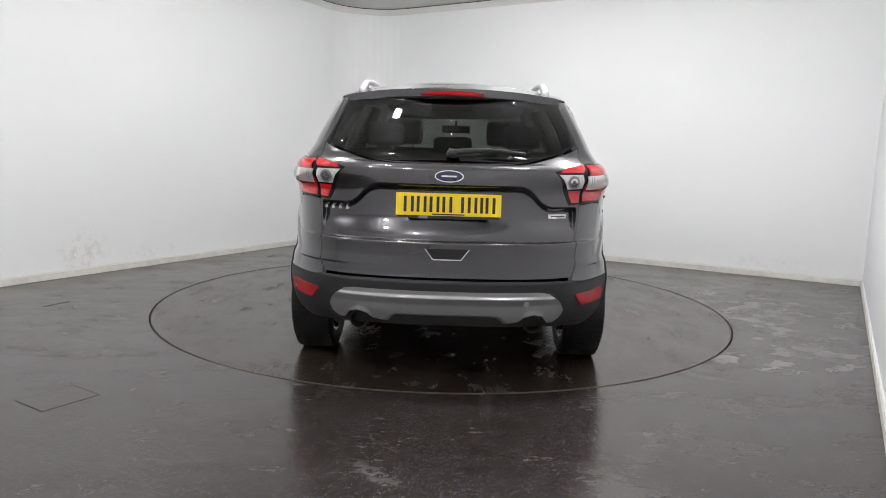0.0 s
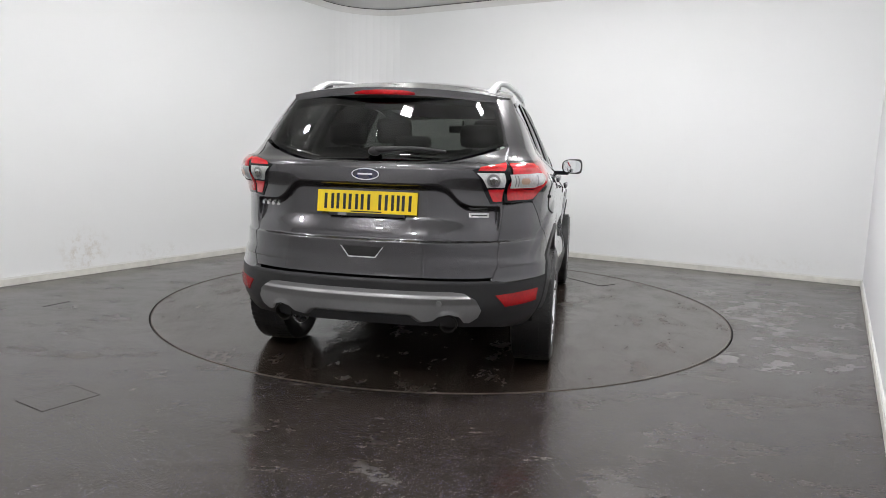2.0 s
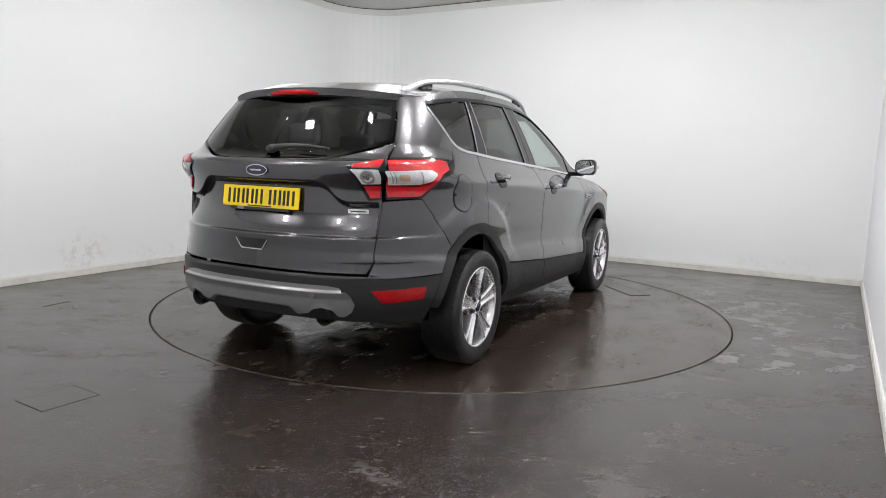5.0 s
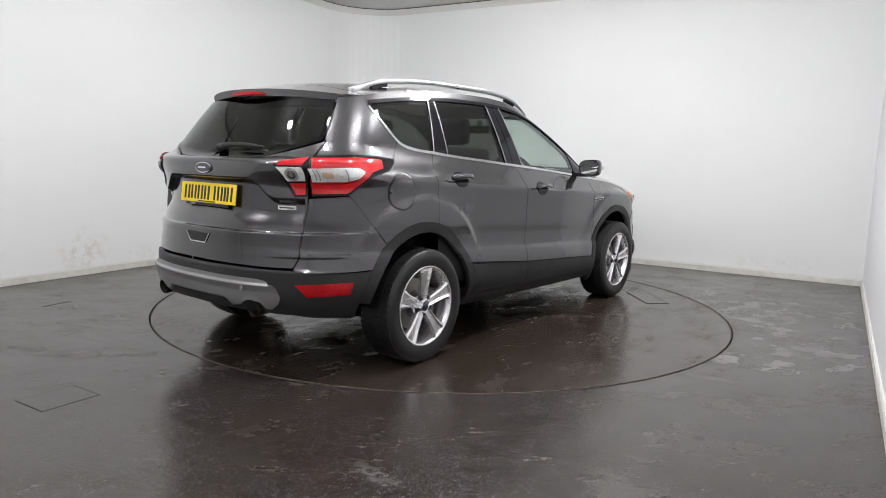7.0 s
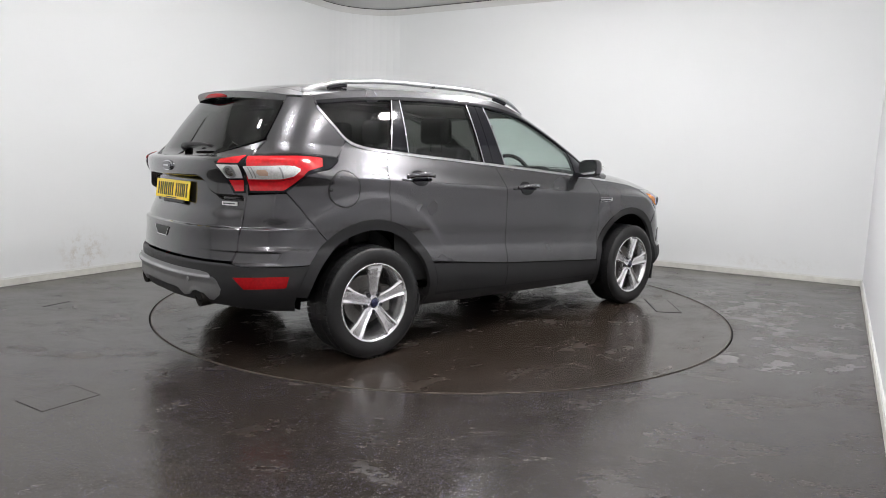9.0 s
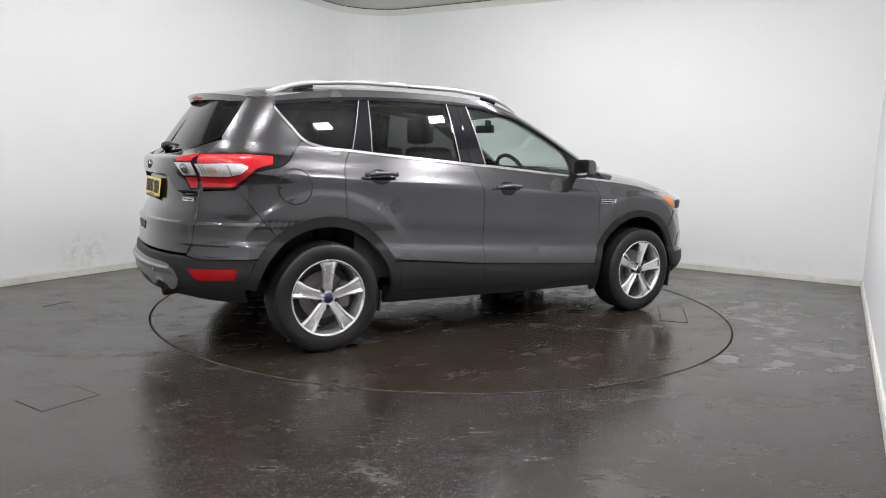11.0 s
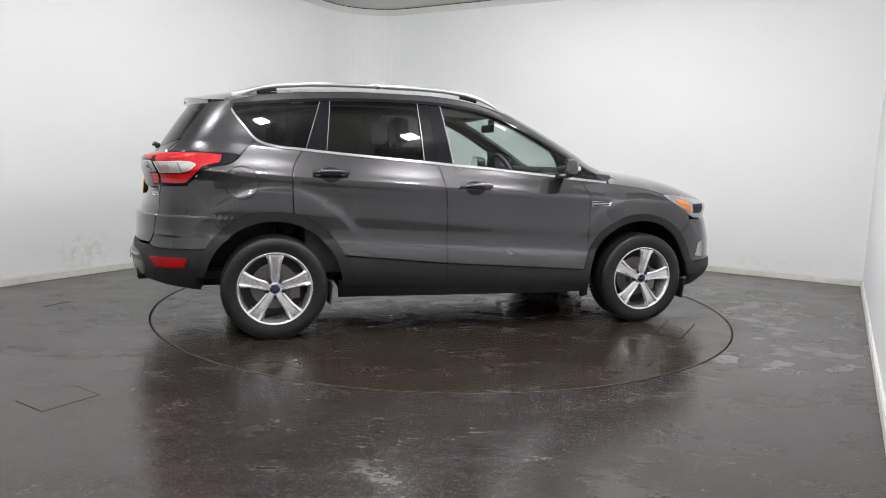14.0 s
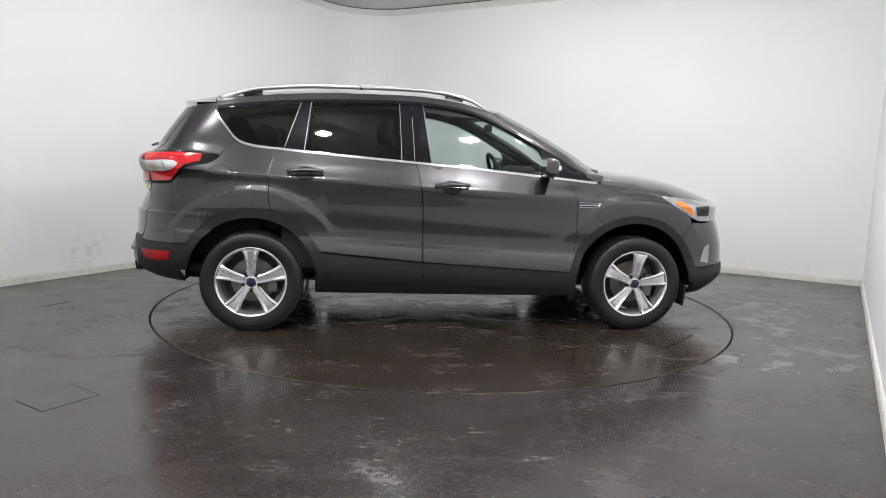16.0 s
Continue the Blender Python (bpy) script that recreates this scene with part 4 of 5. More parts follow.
def make_wheel():
    w = new("wheel")
    w.empty_display_size = .1
    w.parent = car
    tyre = [(.232, -.105), (.250, -.112), (.285, -.118), (.310, -.116), (.326, -.107), (.334, -.094), (.337, -.05), (.3375, 0), (.337, .05), (.334, .094), (.326, .107), (.300, .116), (.25, .110), (.232, .10)]
    part("tyre", lathe(tyre, 72), RUBBER, w, "black road tyre", True)
    bm = bmesh.new()
    for row, y in ((0, -.085), (1, -.028), (2, .028), (3, .085)):
        for k in range(60):
            a = 2 * math.pi * (k + .5 * (row % 2)) / 60
            box(bm, (.026, .040, .005), (0, y, .3362 if row in (1, 2) else .3330), Matrix.Rotation(a, 4, "Y") @ pose(0, 0, 0, 0, 0, 10 if row % 2 else -10))
    part("tread", bm, RUBBER, w)
    rim = [(.236, -.104), (.240, -.110), (.235, -.113), (.226, -.108), (.220, -.096), (.214, -.080), (.205, -.03), (.20, .06), (.222, .10), (.234, .104)]
    part("rim", lathe(rim, 72), ALLOY, w, "silver alloy rim", True)
    part("brake_disc", lathe([(.0, -.005), (.075, -.005), (.078, .0), (.150, .0), (.152, .012), (.07, .012)], 40), STEEL, w, "dull steel brake disc")
    bm = bmesh.new()
    box(bm, (.07, .06, .16), (.13, -.005, 0), bevel=.012)
    part("brake_caliper", bm, STEEL, w)
    # a dark disc paints in the shade seen between the spokes
    part("dish", lathe([(.198, .035), (.08, .035), (.01, .035)], 40), plain("dark_hub_shade", (.03, .028, .026), .7), w)
    # five broad spokes, forked at the rim with a raised rib on each edge
    bm = bmesh.new()
    rows = [(.025, .030, -.090), (.060, .029, -.095), (.11, .0325, -.100), (.155, .039, -.105), (.190, .048, -.108), (.205, .054, -.109), (.228, .057, -.109)]
    prev = None
    for z, hw, y in rows:
        ring = [bm.verts.new(v) for v in ((-hw, y + .004, z), (-hw * .72, y - .002, z), (-hw * .45, y + .010, z), (hw * .45, y + .010, z), (hw * .72, y - .002, z), (hw, y + .004, z),
                                          (hw * .9, y + .034, z), (-hw * .9, y + .034, z))]
        if prev:
            for k in range(8):
                bm.faces.new((prev[k], prev[(k + 1) % 8], ring[(k + 1) % 8], ring[k]))
        else:
            bm.faces.new(ring)
        prev = ring
    bm.faces.new(prev)
    bmesh.ops.recalc_face_normals(bm, faces=bm.faces)
    bmesh.ops.bevel(bm, geom=[e for e in bm.edges if abs((e.verts[0].co - e.verts[1].co).z) > .02], offset=.0025, segments=2, affect="EDGES")
    spoke = part("spoke", bm, ALLOY, w, "broad silver alloy spoke")
    nut = part("wheel_nut", lathe([(.0175, -.079), (.0175, -.083), (.0115, -.083), (.0115, -.096), (.008, -.101), (.002, -.101)], 12), NUT, w, "dark steel wheel nut")
    for k in range(5):
        a = 2 * math.pi * k / 5
        if k:
            c = new("spoke", spoke.data)
            c.parent, c.matrix_local = w, Matrix.Rotation(a, 4, "Y")
            c["label"] = spoke["label"]
            c2 = new("wheel_nut", nut.data)
            c2.parent = w
            c2["label"] = nut["label"]
        else:
            c2 = nut
        b = a + math.pi / 5
        c2.matrix_local = Matrix.Translation((.054 * math.sin(b), 0, .054 * math.cos(b)))
    part("hub", lathe([(.0, -.080), (.066, -.078), (.070, -.06), (.070, -.03), (.01, -.03)], 30), ALLOY, w, smooth=True)
    part("hub_cap", lathe([(.001, -.106), (.020, -.106), (.027, -.103), (.029, -.096), (.029, -.08)], 30), BLUE, w, "blue wheel centre cap", True)
    part("cap_ring", lathe([(.0285, -.100), (.031, -.103), (.033, -.100), (.033, -.08)], 30), CHROME, w)
    return w


wheel = make_wheel()
Y_AXLE = .805
wheels = [(AXLES[0], -1, 0), (AXLES[1], -1, 8), (AXLES[0], 1, 30), (AXLES[1], 1, 50)]
for k, (x, sgn, turn) in enumerate(wheels):
    m = pose(x, sgn * Y_AXLE, HUB_Z + .003, 0, 0, 180 if sgn > 0 else 0) @ pose(0, 0, 0, 0, turn, 0)
    if k == 0:
        wheel.matrix_local = m
        parts0 = list(wheel.children)
    else:
        w2 = new("wheel")
        w2.parent, w2.matrix_local, w2.empty_display_size = car, m, .1
        for o in parts0:
            c = new(o.name.split(".")[0], o.data)
            c.parent, c.matrix_basis = w2, o.matrix_basis.copy()
            if "label" in o:
                c["label"] = o["label"]
# wheel housings
for x in AXLES:
    for sgn in (-1, 1):
        bm = bmesh.new()
        n = 24
        rows = []
        for k in range(n + 1):
            a = math.pi * (.0 + 1.0 * k / n)
            c, s_ = math.cos(a) * (R_OPEN + .012), math.sin(a) * (R_OPEN + .012)
            rows.append([bm.verts.new((x + c, sgn * y, HUB_Z + s_)) for y in (.50, .82)])
        for a, b in zip(rows, rows[1:]):
            bm.faces.new((a[0], a[1], b[1], b[0]))
        bm.faces.new([r[0] for r in rows])
        part("wheel_housing", bm, HOUSING, car)
# mud flaps
for x, z, h in ((-.985, .270, .13), (1.735, .235, .15)):
    for sgn in (-1, 1):
        bm = bmesh.new()
        box(bm, (.014, .17, h), (0, 0, 0), pose(x, sgn * .80, z + .01, 0, 6, 0), bevel=.004)
        part("mud_flap", bm, PLASTIC, car, "black mud flap")
# underbody
bm = bmesh.new()
box(bm, (1.78, 1.50, .07), (0, 0, .285), bevel=.02)
box(bm, (.9, .95, .09), (-1.40, 0, .33), bevel=.03)
box(bm, (.55, 1.15, .08), (-1.86, 0, .40), bevel=.03)
box(bm, (1.0, .95, .12), (1.55, 0, .30), bevel=.03)
part("underbody", bm, TRIM, car)
bm = bmesh.new()
box(bm, (.9, 1.0, .5), (1.55, 0, .65), bevel=.04)
part("engine_bay", bm, TRIM, car)
bm = sweep([(-.9, -.3, .27), (-1.4, -.25, .27), (-1.75, -.25, .30)], lambda i: oval(.03, .03))
part("exhaust_pipe", bm, STEEL, car)
for sgn in (-1, 1):
    prof = [(.036, .10), (.040, .0), (.044, -.01), (.046, 0.0), (.046, .16)]
    bm = lathe(prof, 28)
    bmesh.ops.transform(bm, matrix=pose(-2.205, sgn * .437, .383, 0, 0, -90) @ pose(0, 0, 0, 5, 0, 0), verts=bm.verts)
    part("exhaust_tip", bm, plain("burnt_exhaust_steel", (.026, .024, .022), .4, .8), rear_bumper, "dark steel exhaust tip", True)
    # black disc set inside the tip, painted for the dark depth of the pipe
    bm = lathe([(.001, .05), (.037, .05)], 24)
    bmesh.ops.transform(bm, matrix=pose(-2.205, sgn * .437, .383, 0, 0, -90), verts=bm.verts)
    part("exhaust_bore", bm, INK, rear_bumper)

# roof rails
RAIL_LINE = [(-1.60, 1.572), (-1.50, 1.612), (-1.40, 1.642), (-1.2, 1.668), (-.8, 1.687), (-.4, 1.688), (-.1, 1.676), (.05, 1.656), (.17, 1.622), (.30, 1.556)]
for sgn in (-1, 1):
    xs = np.linspace(-1.60, .30, 60)
    zs = curve(xs, RAIL_LINE)
    ys = [.540 - .012 * ((x + .6) / .9) ** 2 for x in xs]
    pts = [(x, sgn * y, z - .012) for x, y, z in zip(xs, ys, zs)]
    rail = part("roof_rail", sweep(pts, lambda i: oval(.019 * min(1, (61 - i) / 8), (.015 + .010 * ease((5 - i) / 5)) * min(1, (61 - i) / 8), 12, .8)), RAIL, car, "satin silver roof rail", True)
    for i0, i1 in ((5, 10), (49, 54)):
        foot = [(p[0], p[1], p[2] - .020) for p in pts[i0:i1]]
        part("rail_foot", sweep(foot, lambda i: oval(.011, .016, 8)), GLOSSBLACK, rail)

# door handles
for sgn, s, i in ((-1, "R", 0), (1, "L", 1)):
    for x0, x1, z, door in ((-1.104, -.872, 1.070, rear_doors[i]), (-.116, .121, .996, front_doors[i])):
        pts = []
        for k in range(15):
            x = x0 + (x1 - x0) * k / 14
            base, nn = on_skin(S((x, z + .004 * k / 14)))
            b = base + nn * (.010 + .030 * math.sin(math.pi * min(1, max(0, (k + .6) / 15.2))) ** .5)
            pts.append((b[0], sgn * b[1], b[2]))
        h = part("door_handle", sweep(pts, lambda i: oval(.009, .0145, 10, .7)), PAINT, door, "dark grey door handle", True)
        xc = (x0 + x1) / 2
        # a flat dark oval puts the shade of the hollow behind the handle into colour
        cup = [S((xc + .068 * math.cos(t), z + .047 * math.sin(t)))[0] for t in np.linspace(0, 2 * math.pi, 25)]
        low, upp = cup[12:25], cup[0:13][::-1]
        panel("handle_cup", [patch(low, upp, [low[0], upp[0]], [low[-1], upp[-1]], 14, 10, off=.004, gap=0)], GLOSSBLACK, door, s, lip=.002)
        strip_ = [(q[0], q[1] + sgn * .008, q[2] + .004) for q in pts[2:-2]]
        part("handle_strip", sweep(strip_, lambda i: oval(.004, .002, 6)), CHROME, h, "thin chrome strip")

# fuel flap: a disc with a dark groove round it
for s in "R":
    cx, cz = -1.543, 1.010
    for r, mat, off in ((.1055, INK, .0028), (.0985, PAINT, .0042)):
        c = [S((cx + r * .98 * math.cos(t), cz + r * math.sin(t)))[0] for t in np.linspace(0, 2 * math.pi, 41)]
        low, upp = c[20:41], c[0:21][::-1]
        panel("fuel_flap" if mat is PAINT else "flap_groove", [patch(low, upp, [low[0], upp[0]], [low[-1], upp[-1]], 22, 12, off=off, gap=0)], mat, quarters[0], s, lip=.0008)
    b, nn = on_skin(S((-1.632, 1.006)), .002)
    bm = bmesh.new()
    bmesh.ops.create_icosphere(bm, subdivisions=2, radius=.010, matrix=Matrix.Translation((b[0], -b[1], b[2])))
    part("flap_catch", bm, INK, quarters[0])

# mirrors
for sgn, i in ((-1, 0), (1, 1)):
    bm = bmesh.new()
    bmesh.ops.create_icosphere(bm, subdivisions=4, radius=1.0)
    for v in bm.verts:
        x, y, z = v.co
        sq = lambda c, e: math.copysign(abs(c) ** e, c)
        v.co = Vector((max(-.35, sq(x, .8)) * .075, sq(y, .62) * .088, sq(z, .62) * .064 * (1 - .18 * y)))
    bmesh.ops.transform(bm, matrix=Matrix.Translation((.655, -.936, 1.150)), verts=bm.verts)
    if sgn > 0:
        bmesh.ops.scale(bm, vec=(1, -1, 1), verts=bm.verts)
        bmesh.ops.reverse_faces(bm, faces=bm.faces)
    mir = part("door_mirror", bm, PAINT, front_doors[i], "dark grey door mirror", True)
    out = [(sgn * (.936 + .075 * q[0]), 1.150 + .053 * q[1]) for q in oval(1, 1, 24, .62)]
    bm = sheet([(y, z) for y, z in out], .003, pose(.626, 0, 0, 0, 0, 90) @ pose(0, 0, 0, 0, 0, 0))
    part("mirror_glass", bm, MIRROR, mir, "mirror glass")
    bm = bmesh.new()
    box(bm, (.07, .13, .035), (.68, sgn * .845, 1.092), pose(0, 0, 0), bevel=.012)
    part("mirror_arm", bm, GLOSSBLACK, mir)
    bm = bmesh.new()
    box(bm, (.02, .05, .03), (.716, sgn * 1.000, 1.150), bevel=.008)
    part("side_repeater", bm, CLEARLENS, mir, "clear side repeater")

# plate with bars, plate lamp bar, badge, model marks
def at_tail(y, z, off):
    b, nn = on_skin(R((abs(y), z)), off)
    return b


plate_m = pose(-2.183, 0, .972, 0, 7, 0) @ pose(0, 0, 0, 0, 0, -90)
bm = bmesh.new()
box(bm, (.524, .006, .112), (0, 0, 0), plate_m, bevel=.002)
plate = part("number_plate", bm, YELLOW, tailgate, "yellow rear number plate with black bars")
for k, x in enumerate((-.198, -.134, -.070, -.006, .086, .150, .208)):
    bm = bmesh.new()
    w_ = (.050, .048, .048, .048, .046, .040, .048)[k]
    for dx in (-w_ * .36, w_ * .36):
        box(bm, (.0145, .003, .078), (x + dx, .004, 0), plate_m @ pose(0, 0, 0, 0, 0, 180) @ Matrix.Diagonal((-1, 1, 1, 1)))
    part("plate_bar", bm, INK, plate)
bm = bmesh.new()
box(bm, (.16, .003, .006), (0, -.004, -.049), plate_m)
part("plate_bar", bm, INK, plate)
bm = bmesh.new()
box(bm, (.40, .012, .016), (0, 0, -.064), plate_m, bevel=.003)
part("plate_lip", bm, INK, tailgate)
bm = bmesh.new()
box(bm, (.045, .004, .014), (-.125, -.008, -.064), plate_m)
part("plate_sticker", bm, SILVER, tailgate, "small pale sticker")
bm = bmesh.new()
bb = at_tail(0, 1.113, 0)
for rx, rz, d, mat, nm in ((.072, .030, .010, CHROME, "badge_rim"), (.066, .025, .013, BLUE, "badge")):
    bm = sheet(oval(rx, rz, 32), d, Matrix.Translation((bb[0] - .0, 0, 1.113)) @ pose(0, 0, 0, 0, 3, 0) @ pose(0, 0, 0, 0, 0, -90), .001)
    part(nm, bm, mat, tailgate, "blue oval badge with a chrome rim" if nm == "badge" else "")
bm = bmesh.new()
box(bm, (.075, .003, .008), (0, -.0145, .0), Matrix.Translation((bb[0], 0, 1.113)) @ pose(0, 0, 0, 0, 3, 0) @ pose(0, 0, 0, 0, 0, -90))
part("badge_bar", bm, CHROME, tailgate)
for k in range(4):
    y = .640 - .040 * k
    b = at_tail(y, .945, .002)
    bm = bmesh.new()
    box(bm, (.004, .030, .010), (b[0], y - .008, .936), pose(0, 0, 0), bevel=.001)
    box(bm, (.004, .009, .032), (b[0], y, .945), pose(0, 0, 0), bevel=.001)
    part("model_mark", bm, LETTER, tailgate, "chrome mark")
b = at_tail(.555, .921, .002)
bm = bmesh.new()
box(bm, (.006, .105, .022), (0, 0, 0), Matrix.Translation((b[0], -.555, .921)) @ pose(0, 0, 0, 0, 0, 24), bevel=.002)
eco = part("engine_mark", bm, LETTER, tailgate, "small chrome engine mark")
bm = bmesh.new()
box(bm, (.003, .080, .006), (-.004, 0, 0), Matrix.Translation((b[0], -.555, .921)) @ pose(0, 0, 0, 0, 0, 24))
part("mark_bar", bm, INK, eco)

# handle recess as a flat black patch, its depth only in the colour, with a bright edge
lowh, tophh = R((0, .708), (.066, .708)), R((0, .757), (.106, .757))
panel("handle_recess", [patch(lowh, tophh, R((0, .708), (0, .757)), R((.066, .708), (.106, .757)), 16, 14, off=.0045, gap=0)], INK, tailgate, "B", "flat black patch for the tailgate handle recess", lip=.003)
l2 = R((0, .702), (.068, .702))
panel("recess_edge", [patch(l2, lowh, R((0, .702), (0, .708)), R((.069, .702), (.066, .708)), 8, 3, off=.0055, gap=0),
                      patch(R((.066, .704), (.072, .704)), R((.106, .757), (.111, .757)), R((.066, .704), (.106, .757)), R((.072, .704), (.111, .757)), 3, 6, off=.0055, gap=0)], CHROME, tailgate, "B", lip=.003)
# third brake lamp under the spoiler lip
pts = [(-1.920 + .05 * (y / .17) ** 2 * .35, y, 1.538) for y in np.linspace(-.165, .165, 15)]
part("third_brake_lamp", sweep(pts, lambda i: oval(.010, .014, 8, .6)), DEEPRED, tailgate, "red high brake lamp", True)
# wiper
pts = [(-2.118 + .02 * k / 9, -.02 - .36 * k / 9 + 0, 1.232 + .012 * math.sin(math.pi * k / 9)) for k in range(10)]
wp = part("rear_wiper", sweep(pts, lambda i: oval(.012, .018 - .0012 * i, 8)), PLASTIC, tailgate, "black rear wiper", True)
pts = [(-2.088 + .035 * (k / 9) ** 2, .02 - .34 * k / 9, 1.218 + .004 * k / 9) for k in range(10)]
part("wiper_blade", sweep(pts, lambda i: oval(.006, .010, 6)), RUBBER, wp)
bm = bmesh.new()
bmesh.ops.create_icosphere(bm, subdivisions=3, radius=.026, matrix=Matrix.Translation((-2.110, -.015, 1.226)) @ Matrix.Diagonal((.8, 1.3, .9, 1)))
part("wiper_pivot", bm, PLASTIC, wp, smooth=True)
# a thin grey strip high behind the rear window
bm = bmesh.new()
box(bm, (.002, .215, .032), (-1.908, .0, 1.462), bevel=.0005)
part("window_sticker", bm, plain("grey_sticker", (.13, .13, .125), .6), tailgate, "pale grey strip inside the rear window")
# front wiper at the screen's foot
pts = [(1.235 - .02 * k / 8, -.40 + .4 * k / 8, 1.112 + .010 * k / 8) for k in range(9)]
part("front_wiper", sweep(pts, lambda i: oval(.008, .010, 6)), PLASTIC, car, "black front wiper")


# ---- cabin ----
def cushion(size, centre, m=None, bevel=.05):
    bm = bmesh.new()
    box(bm, size, centre, m, bevel)
    return bm


for y in (-.37, .37):
    seat = part("seat", cushion((.52, .50, .16), (-.02, y, .66), bevel=.05), TRIM, car, "charcoal front seat", True)
    part("backrest", cushion((.14, .50, .62), (-.36, y, .96), pose(0, 0, 0, 0, 0, 0), .05), TRIM, seat, smooth=True)
    part("headrest", cushion((.10, .27, .19), (-.43, y, 1.385), bevel=.045), TRIM, seat, smooth=True)
    for dy in (-.06, .06):
        part("headrest_post", sweep([(-.42, y + dy, 1.20), (-.425, y + dy, 1.32)], lambda i: oval(.006, .006, 6)), CHROME, seat)
bench = part("rear_bench", cushion((.50, 1.25, .16), (-.92, 0, .68), bevel=.05), TRIM, car, "charcoal rear bench", True)
part("backrest", cushion((.14, 1.25, .60), (-1.24, 0, .95), bevel=.05), TRIM, bench, smooth=True)
for y in (-.42, .0, .42):
    part("headrest", cushion((.09, .24, .14 if y else .10), (-1.30, y, 1.335 if y else 1.28), bevel=.04), TRIM, bench, smooth=True)
    for dy in (-.05, .05):
        part("headrest_post", sweep([(-1.29, y + dy, 1.18), (-1.295, y + dy, 1.29)], lambda i: oval(.006, .006, 6)), CHROME, bench)
dash = part("dashboard", cushion((.50, 1.35, .34), (.72, 0, .93), bevel=.07), TRIM, car, "charcoal dashboard", True)
bm = bmesh.new()
box(bm, (.20, .32, .10), (.58, -.37, 1.10), bevel=.04)
part("instrument_hood", bm, TRIM, dash, smooth=True)
bm = bmesh.new()
n, mm = 36, 8
rings = [[bm.verts.new(pose(.42, -.37, 1.06, 0, 66, 0) @ Vector(((.185 + .016 * math.cos(2 * math.pi * j / mm)) * math.cos(2 * math.pi * i / n),
         (.185 + .016 * math.cos(2 * math.pi * j / mm)) * math.sin(2 * math.pi * i / n), .016 * math.sin(2 * math.pi * j / mm)))) for j in range(mm)] for i in range(n)]
for i in range(n):
    for j in range(mm):
        bm.faces.new((rings[i][j], rings[(i + 1) % n][j], rings[(i + 1) % n][(j + 1) % mm], rings[i][(j + 1) % mm]))
bmesh.ops.recalc_face_normals(bm, faces=bm.faces)
sw = part("steering_wheel", bm, TRIM, car, "black steering wheel", True)
bm = bmesh.new()
box(bm, (.12, .12, .05), (0, 0, .0), pose(.43, -.37, 1.06, 0, 66, 0), bevel=.015)
box(bm, (.03, .36, .02), (0, 0, .0), pose(.43, -.37, 1.06, 0, 66, 0), bevel=.006)
part("wheel_centre", bm, TRIM, sw)
bm = bmesh.new()
box(bm, (.03, .24, .065), (.40, 0, 1.44), pose(0, 0, 0), bevel=.012)
box(bm, (.05, .02, .05), (.43, 0, 1.49), bevel=.004)
part("inside_mirror", bm, TRIM, car, "black interior mirror")
# lining of doors, floor, roof
for s in "RL":
    panel("door_lining", [patch(S((-1.15, .42), (.95, .40)), S((-1.15, 1.19), (-.2, 1.13), (.95, 1.04)), S((-1.15, .42), (-1.15, 1.19)), S((.95, .40), (.95, 1.04)), 20, 14, off=-.05, gap=0)], TRIM, car, s, lip=0)
    panel("rear_lining", [patch(S((-1.75, 1.0), (-1.15, .95)), S((-1.66, 1.26), (-1.15, 1.20)), S((-1.75, 1.0), (-1.66, 1.26)), S((-1.15, .95), (-1.15, 1.20)), 10, 10, off=-.06, gap=0)], TRIM, car, s, lip=0)
lin_s, lin_m = side3.copy(), mid3.copy()
lin_s[:, 2] -= .028
lin_m[:, 2] -= .035
lin_s[:, 1] -= .015
panel("headliner", [loft(lin_s, lin_m, 10, 2.3, 2.2)], HEADLINER, car, "B", "pale headliner", lip=0)
panel("tailgate_lining", [patch(R((0, .62), (.60, .64)), R((0, 1.16), (.60, 1.22)), R((0, .62), (0, 1.16)), R((.60, .64), (.60, 1.22)), 10, 10, off=-.06, gap=0)], TRIM, tailgate, "B", lip=0)
bm = bmesh.new()
box(bm, (2.55, 1.40, .06), (-.55, 0, .40), bevel=.01)
box(bm, (.75, 1.2, .04), (-1.66, 0, 1.10), bevel=.01)
box(bm, (.60, 1.2, .5), (-1.62, 0, .70), bevel=.02)
part("cabin_floor", bm, TRIM, car)

# ---- turntable ----
table = thing("turntable", "round dark vehicle turntable, flush with the floor", "turntable")
part("disc", ring_sheet(R_TABLE, -0.001), TABLE, table)

bm = bmesh.new()
rings = [[bm.verts.new((q * math.cos(2 * math.pi * k / 160), q * math.sin(2 * math.pi * k / 160), z)) for k in range(160)]
         for q, z in ((R_TABLE - .007, -.0006), (R_TABLE - .006, .0012), (R_TABLE - .001, .0012), (R_TABLE, -.012))]
for a, b in zip(rings, rings[1:]):
    for k in range(160):
        bm.faces.new((a[k], b[k], b[(k + 1) % 160], a[(k + 1) % 160]))
part("rim", bm, plain("worn_steel_edge", (0.17, 0.145, 0.125), 0.45, 0.5, vary=0.45, scale=7), table, "thin worn steel rim")

JOINT = plain("dark_floor_joint", (0.017, 0.015, 0.014), 0.6)


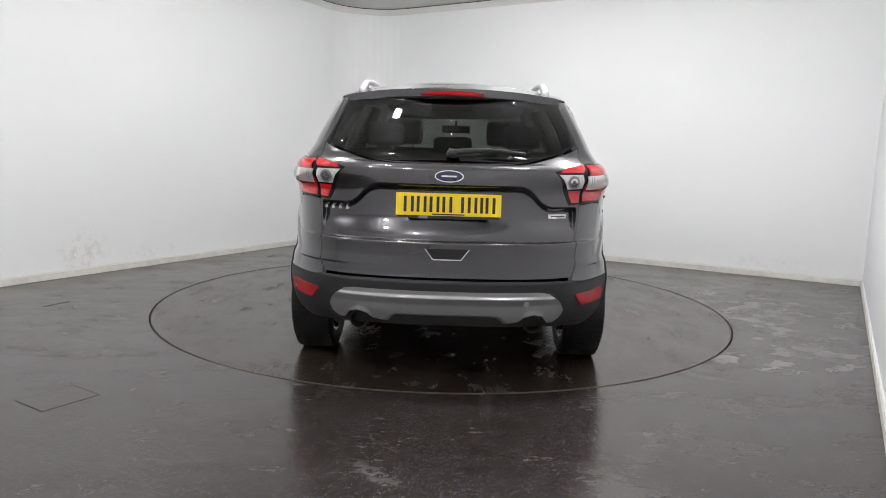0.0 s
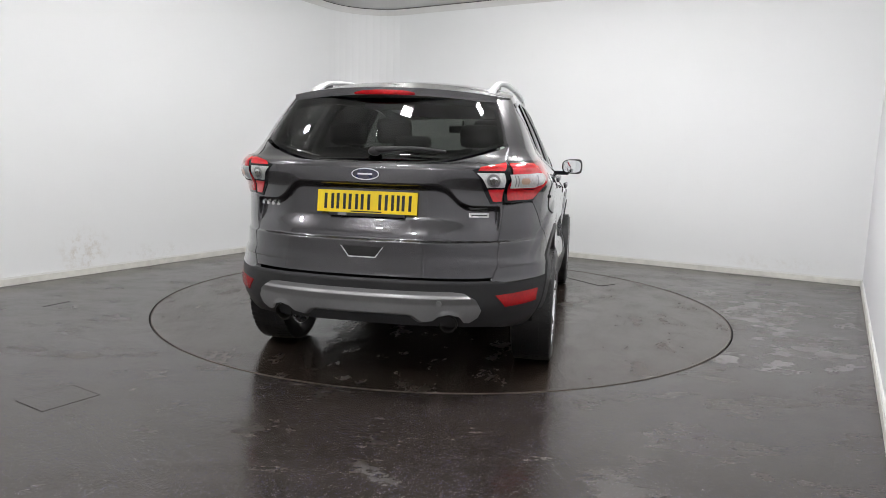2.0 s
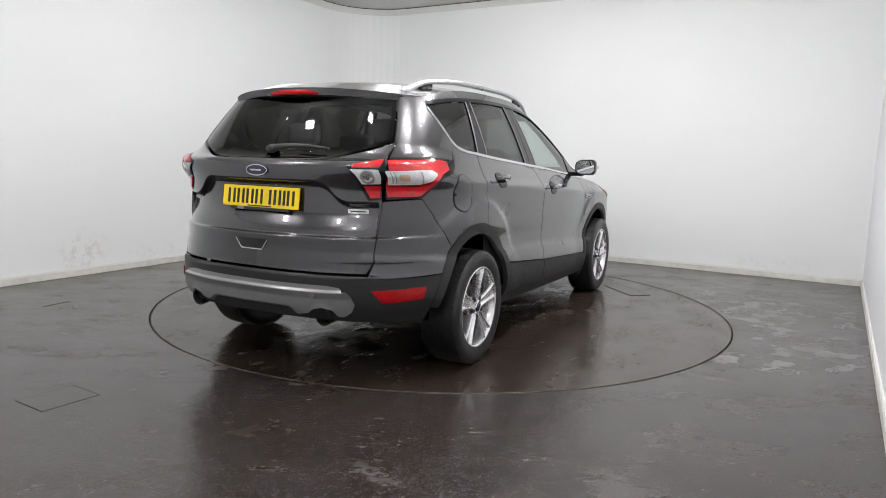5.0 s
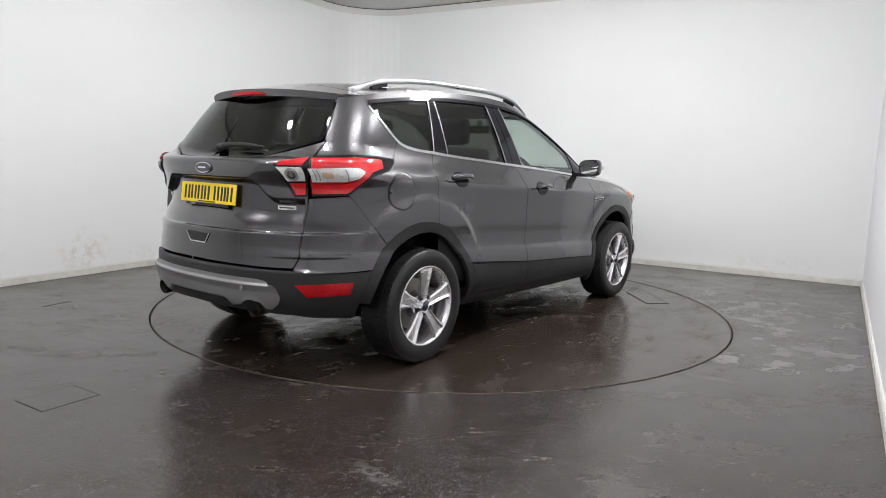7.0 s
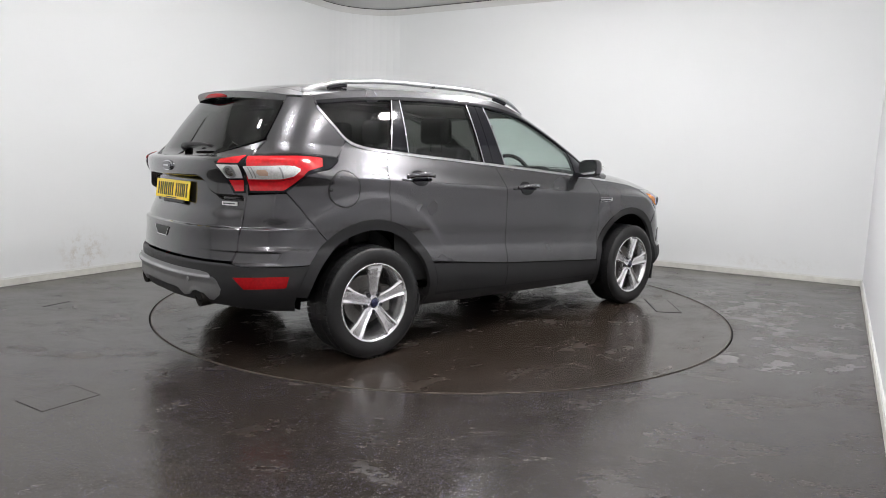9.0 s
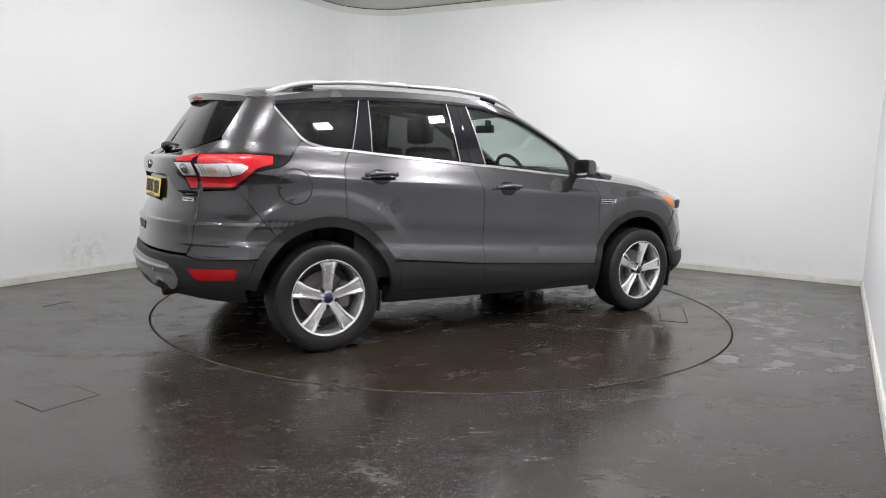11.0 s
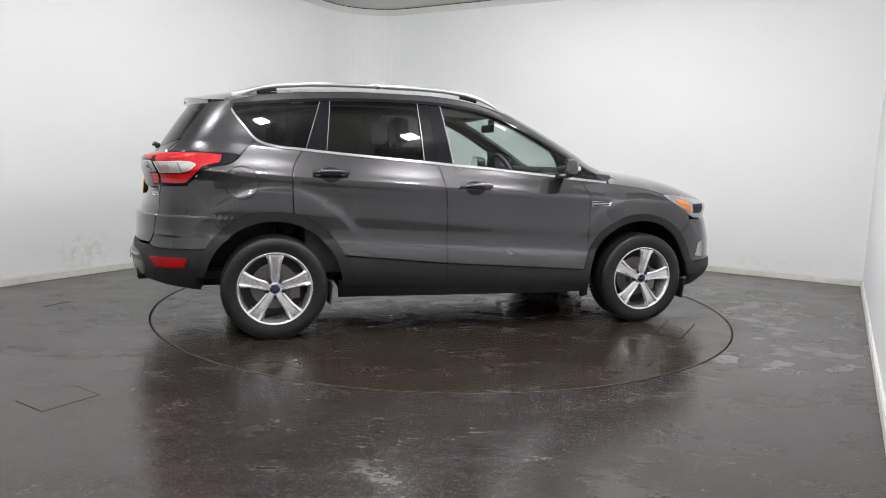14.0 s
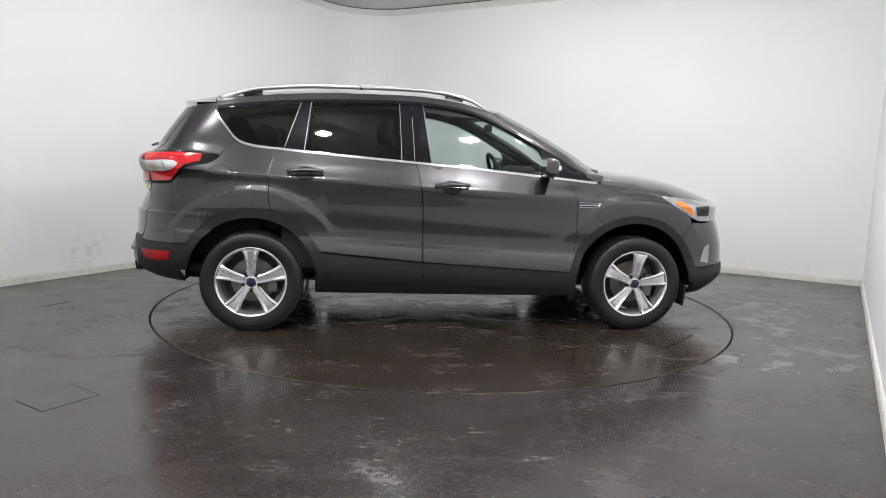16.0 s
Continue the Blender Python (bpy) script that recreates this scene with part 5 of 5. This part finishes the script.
# the small cover plate let into the disc
def cover(name, a, b, parent, m, label="", mat=None, gap=.004):
    """A thin plate with a dark groove round it."""
    bm = bmesh.new()
    for dx, dy, sx, sy in ((a / 2, 0, gap, b), (-a / 2, 0, gap, b), (0, b / 2, a, gap), (0, -b / 2, a, gap)):
        box(bm, (sx, sy, .002), (dx, dy, 0), m)
    part("groove", bm, JOINT, parent)
    bm = bmesh.new()
    box(bm, (a - .004 - 2 * gap, b - .004 - 2 * gap, .003), (0, 0, .0003), m)
    return part(name, bm, mat or TABLE, parent, label)


cover("cover_plate", .50, .20, table, pose(1.42, -1.225, 0, 0, 0, 43))
hatch = thing("floor_hatch", "small square cover plate in the dark floor", "hatch")
cover("plate", .28, .24, hatch, pose(-1.845, -2.475, -.0003, 0, 0, 58), "", FLOOR, .0022)
mark = thing("floor_joint", "thin dark joint in the resin floor", "floor joint")
bm = bmesh.new()
box(bm, (.22, .006, .002), (0, 0, 0), pose(-2.965, -.52, .0012, 0, 0, 65.8))
part("groove", bm, JOINT, mark)

# ---- ceiling lamps: opal boxes hung a little below the ceiling, three of them added fill ----
LAMP_FRAME = plain("white_lamp_frame", (0.75, 0.75, 0.75), 0.4, vary=0.03)
GLOW, gn, gl_, gp = shader("glowing_opal_cover", (0.8, 0.8, 0.8), 0.5)
gp.inputs["Emission Color"].default_value = (*LAMP_COLOUR, 1)
gp.inputs["Emission Strength"].default_value = LAMP_POWER
for u, v in LAMP_SPOTS:
    m = Matrix.Translation(uv(u, v, CEIL - LAMP_DROP)) @ pose(0, 0, 0, 0, 0, 60)
    size = LAMP_SIZE * (1.05 if v > 1 else 0.85)
    lamp = thing("ceiling_lamp", "square white led lamp hung from the ceiling, three of them added as fill", "ceiling lamp", m, "led lamps on the ceiling")
    bm = bmesh.new()
    box(bm, (size, size, .05), (0, 0, .026), bevel=.01)
    part("diffuser", bm, GLOW, lamp, "glowing opal cover")
    bm = bmesh.new()
    box(bm, (size + .03, size + .03, .02), (0, 0, .062), bevel=.003)
    part("frame", bm, LAMP_FRAME, lamp)
    bm = bmesh.new()
    box(bm, (.03, .03, LAMP_DROP - .072), (0, 0, .072 + (LAMP_DROP - .072) / 2))
    part("rod", bm, LAMP_FRAME, lamp)


# ---- what moves ----
def angle(t):
    """The turntable's heading in degrees: it turns clockwise at about five degrees a second."""
    return 88.625 - 5.242 * t + 0.00059 * t ** 3


def motions():
    rows = [i for i in range(17)]
    walk(table, [(t, pose(0, 0, 0, 0, 0, angle(t))) for t in rows])
    walk(car, [(t, pose(0, 0, 0, 0, 0, angle(t)) @ pose(-0.071, -0.075, 0)) for t in rows])


motions()
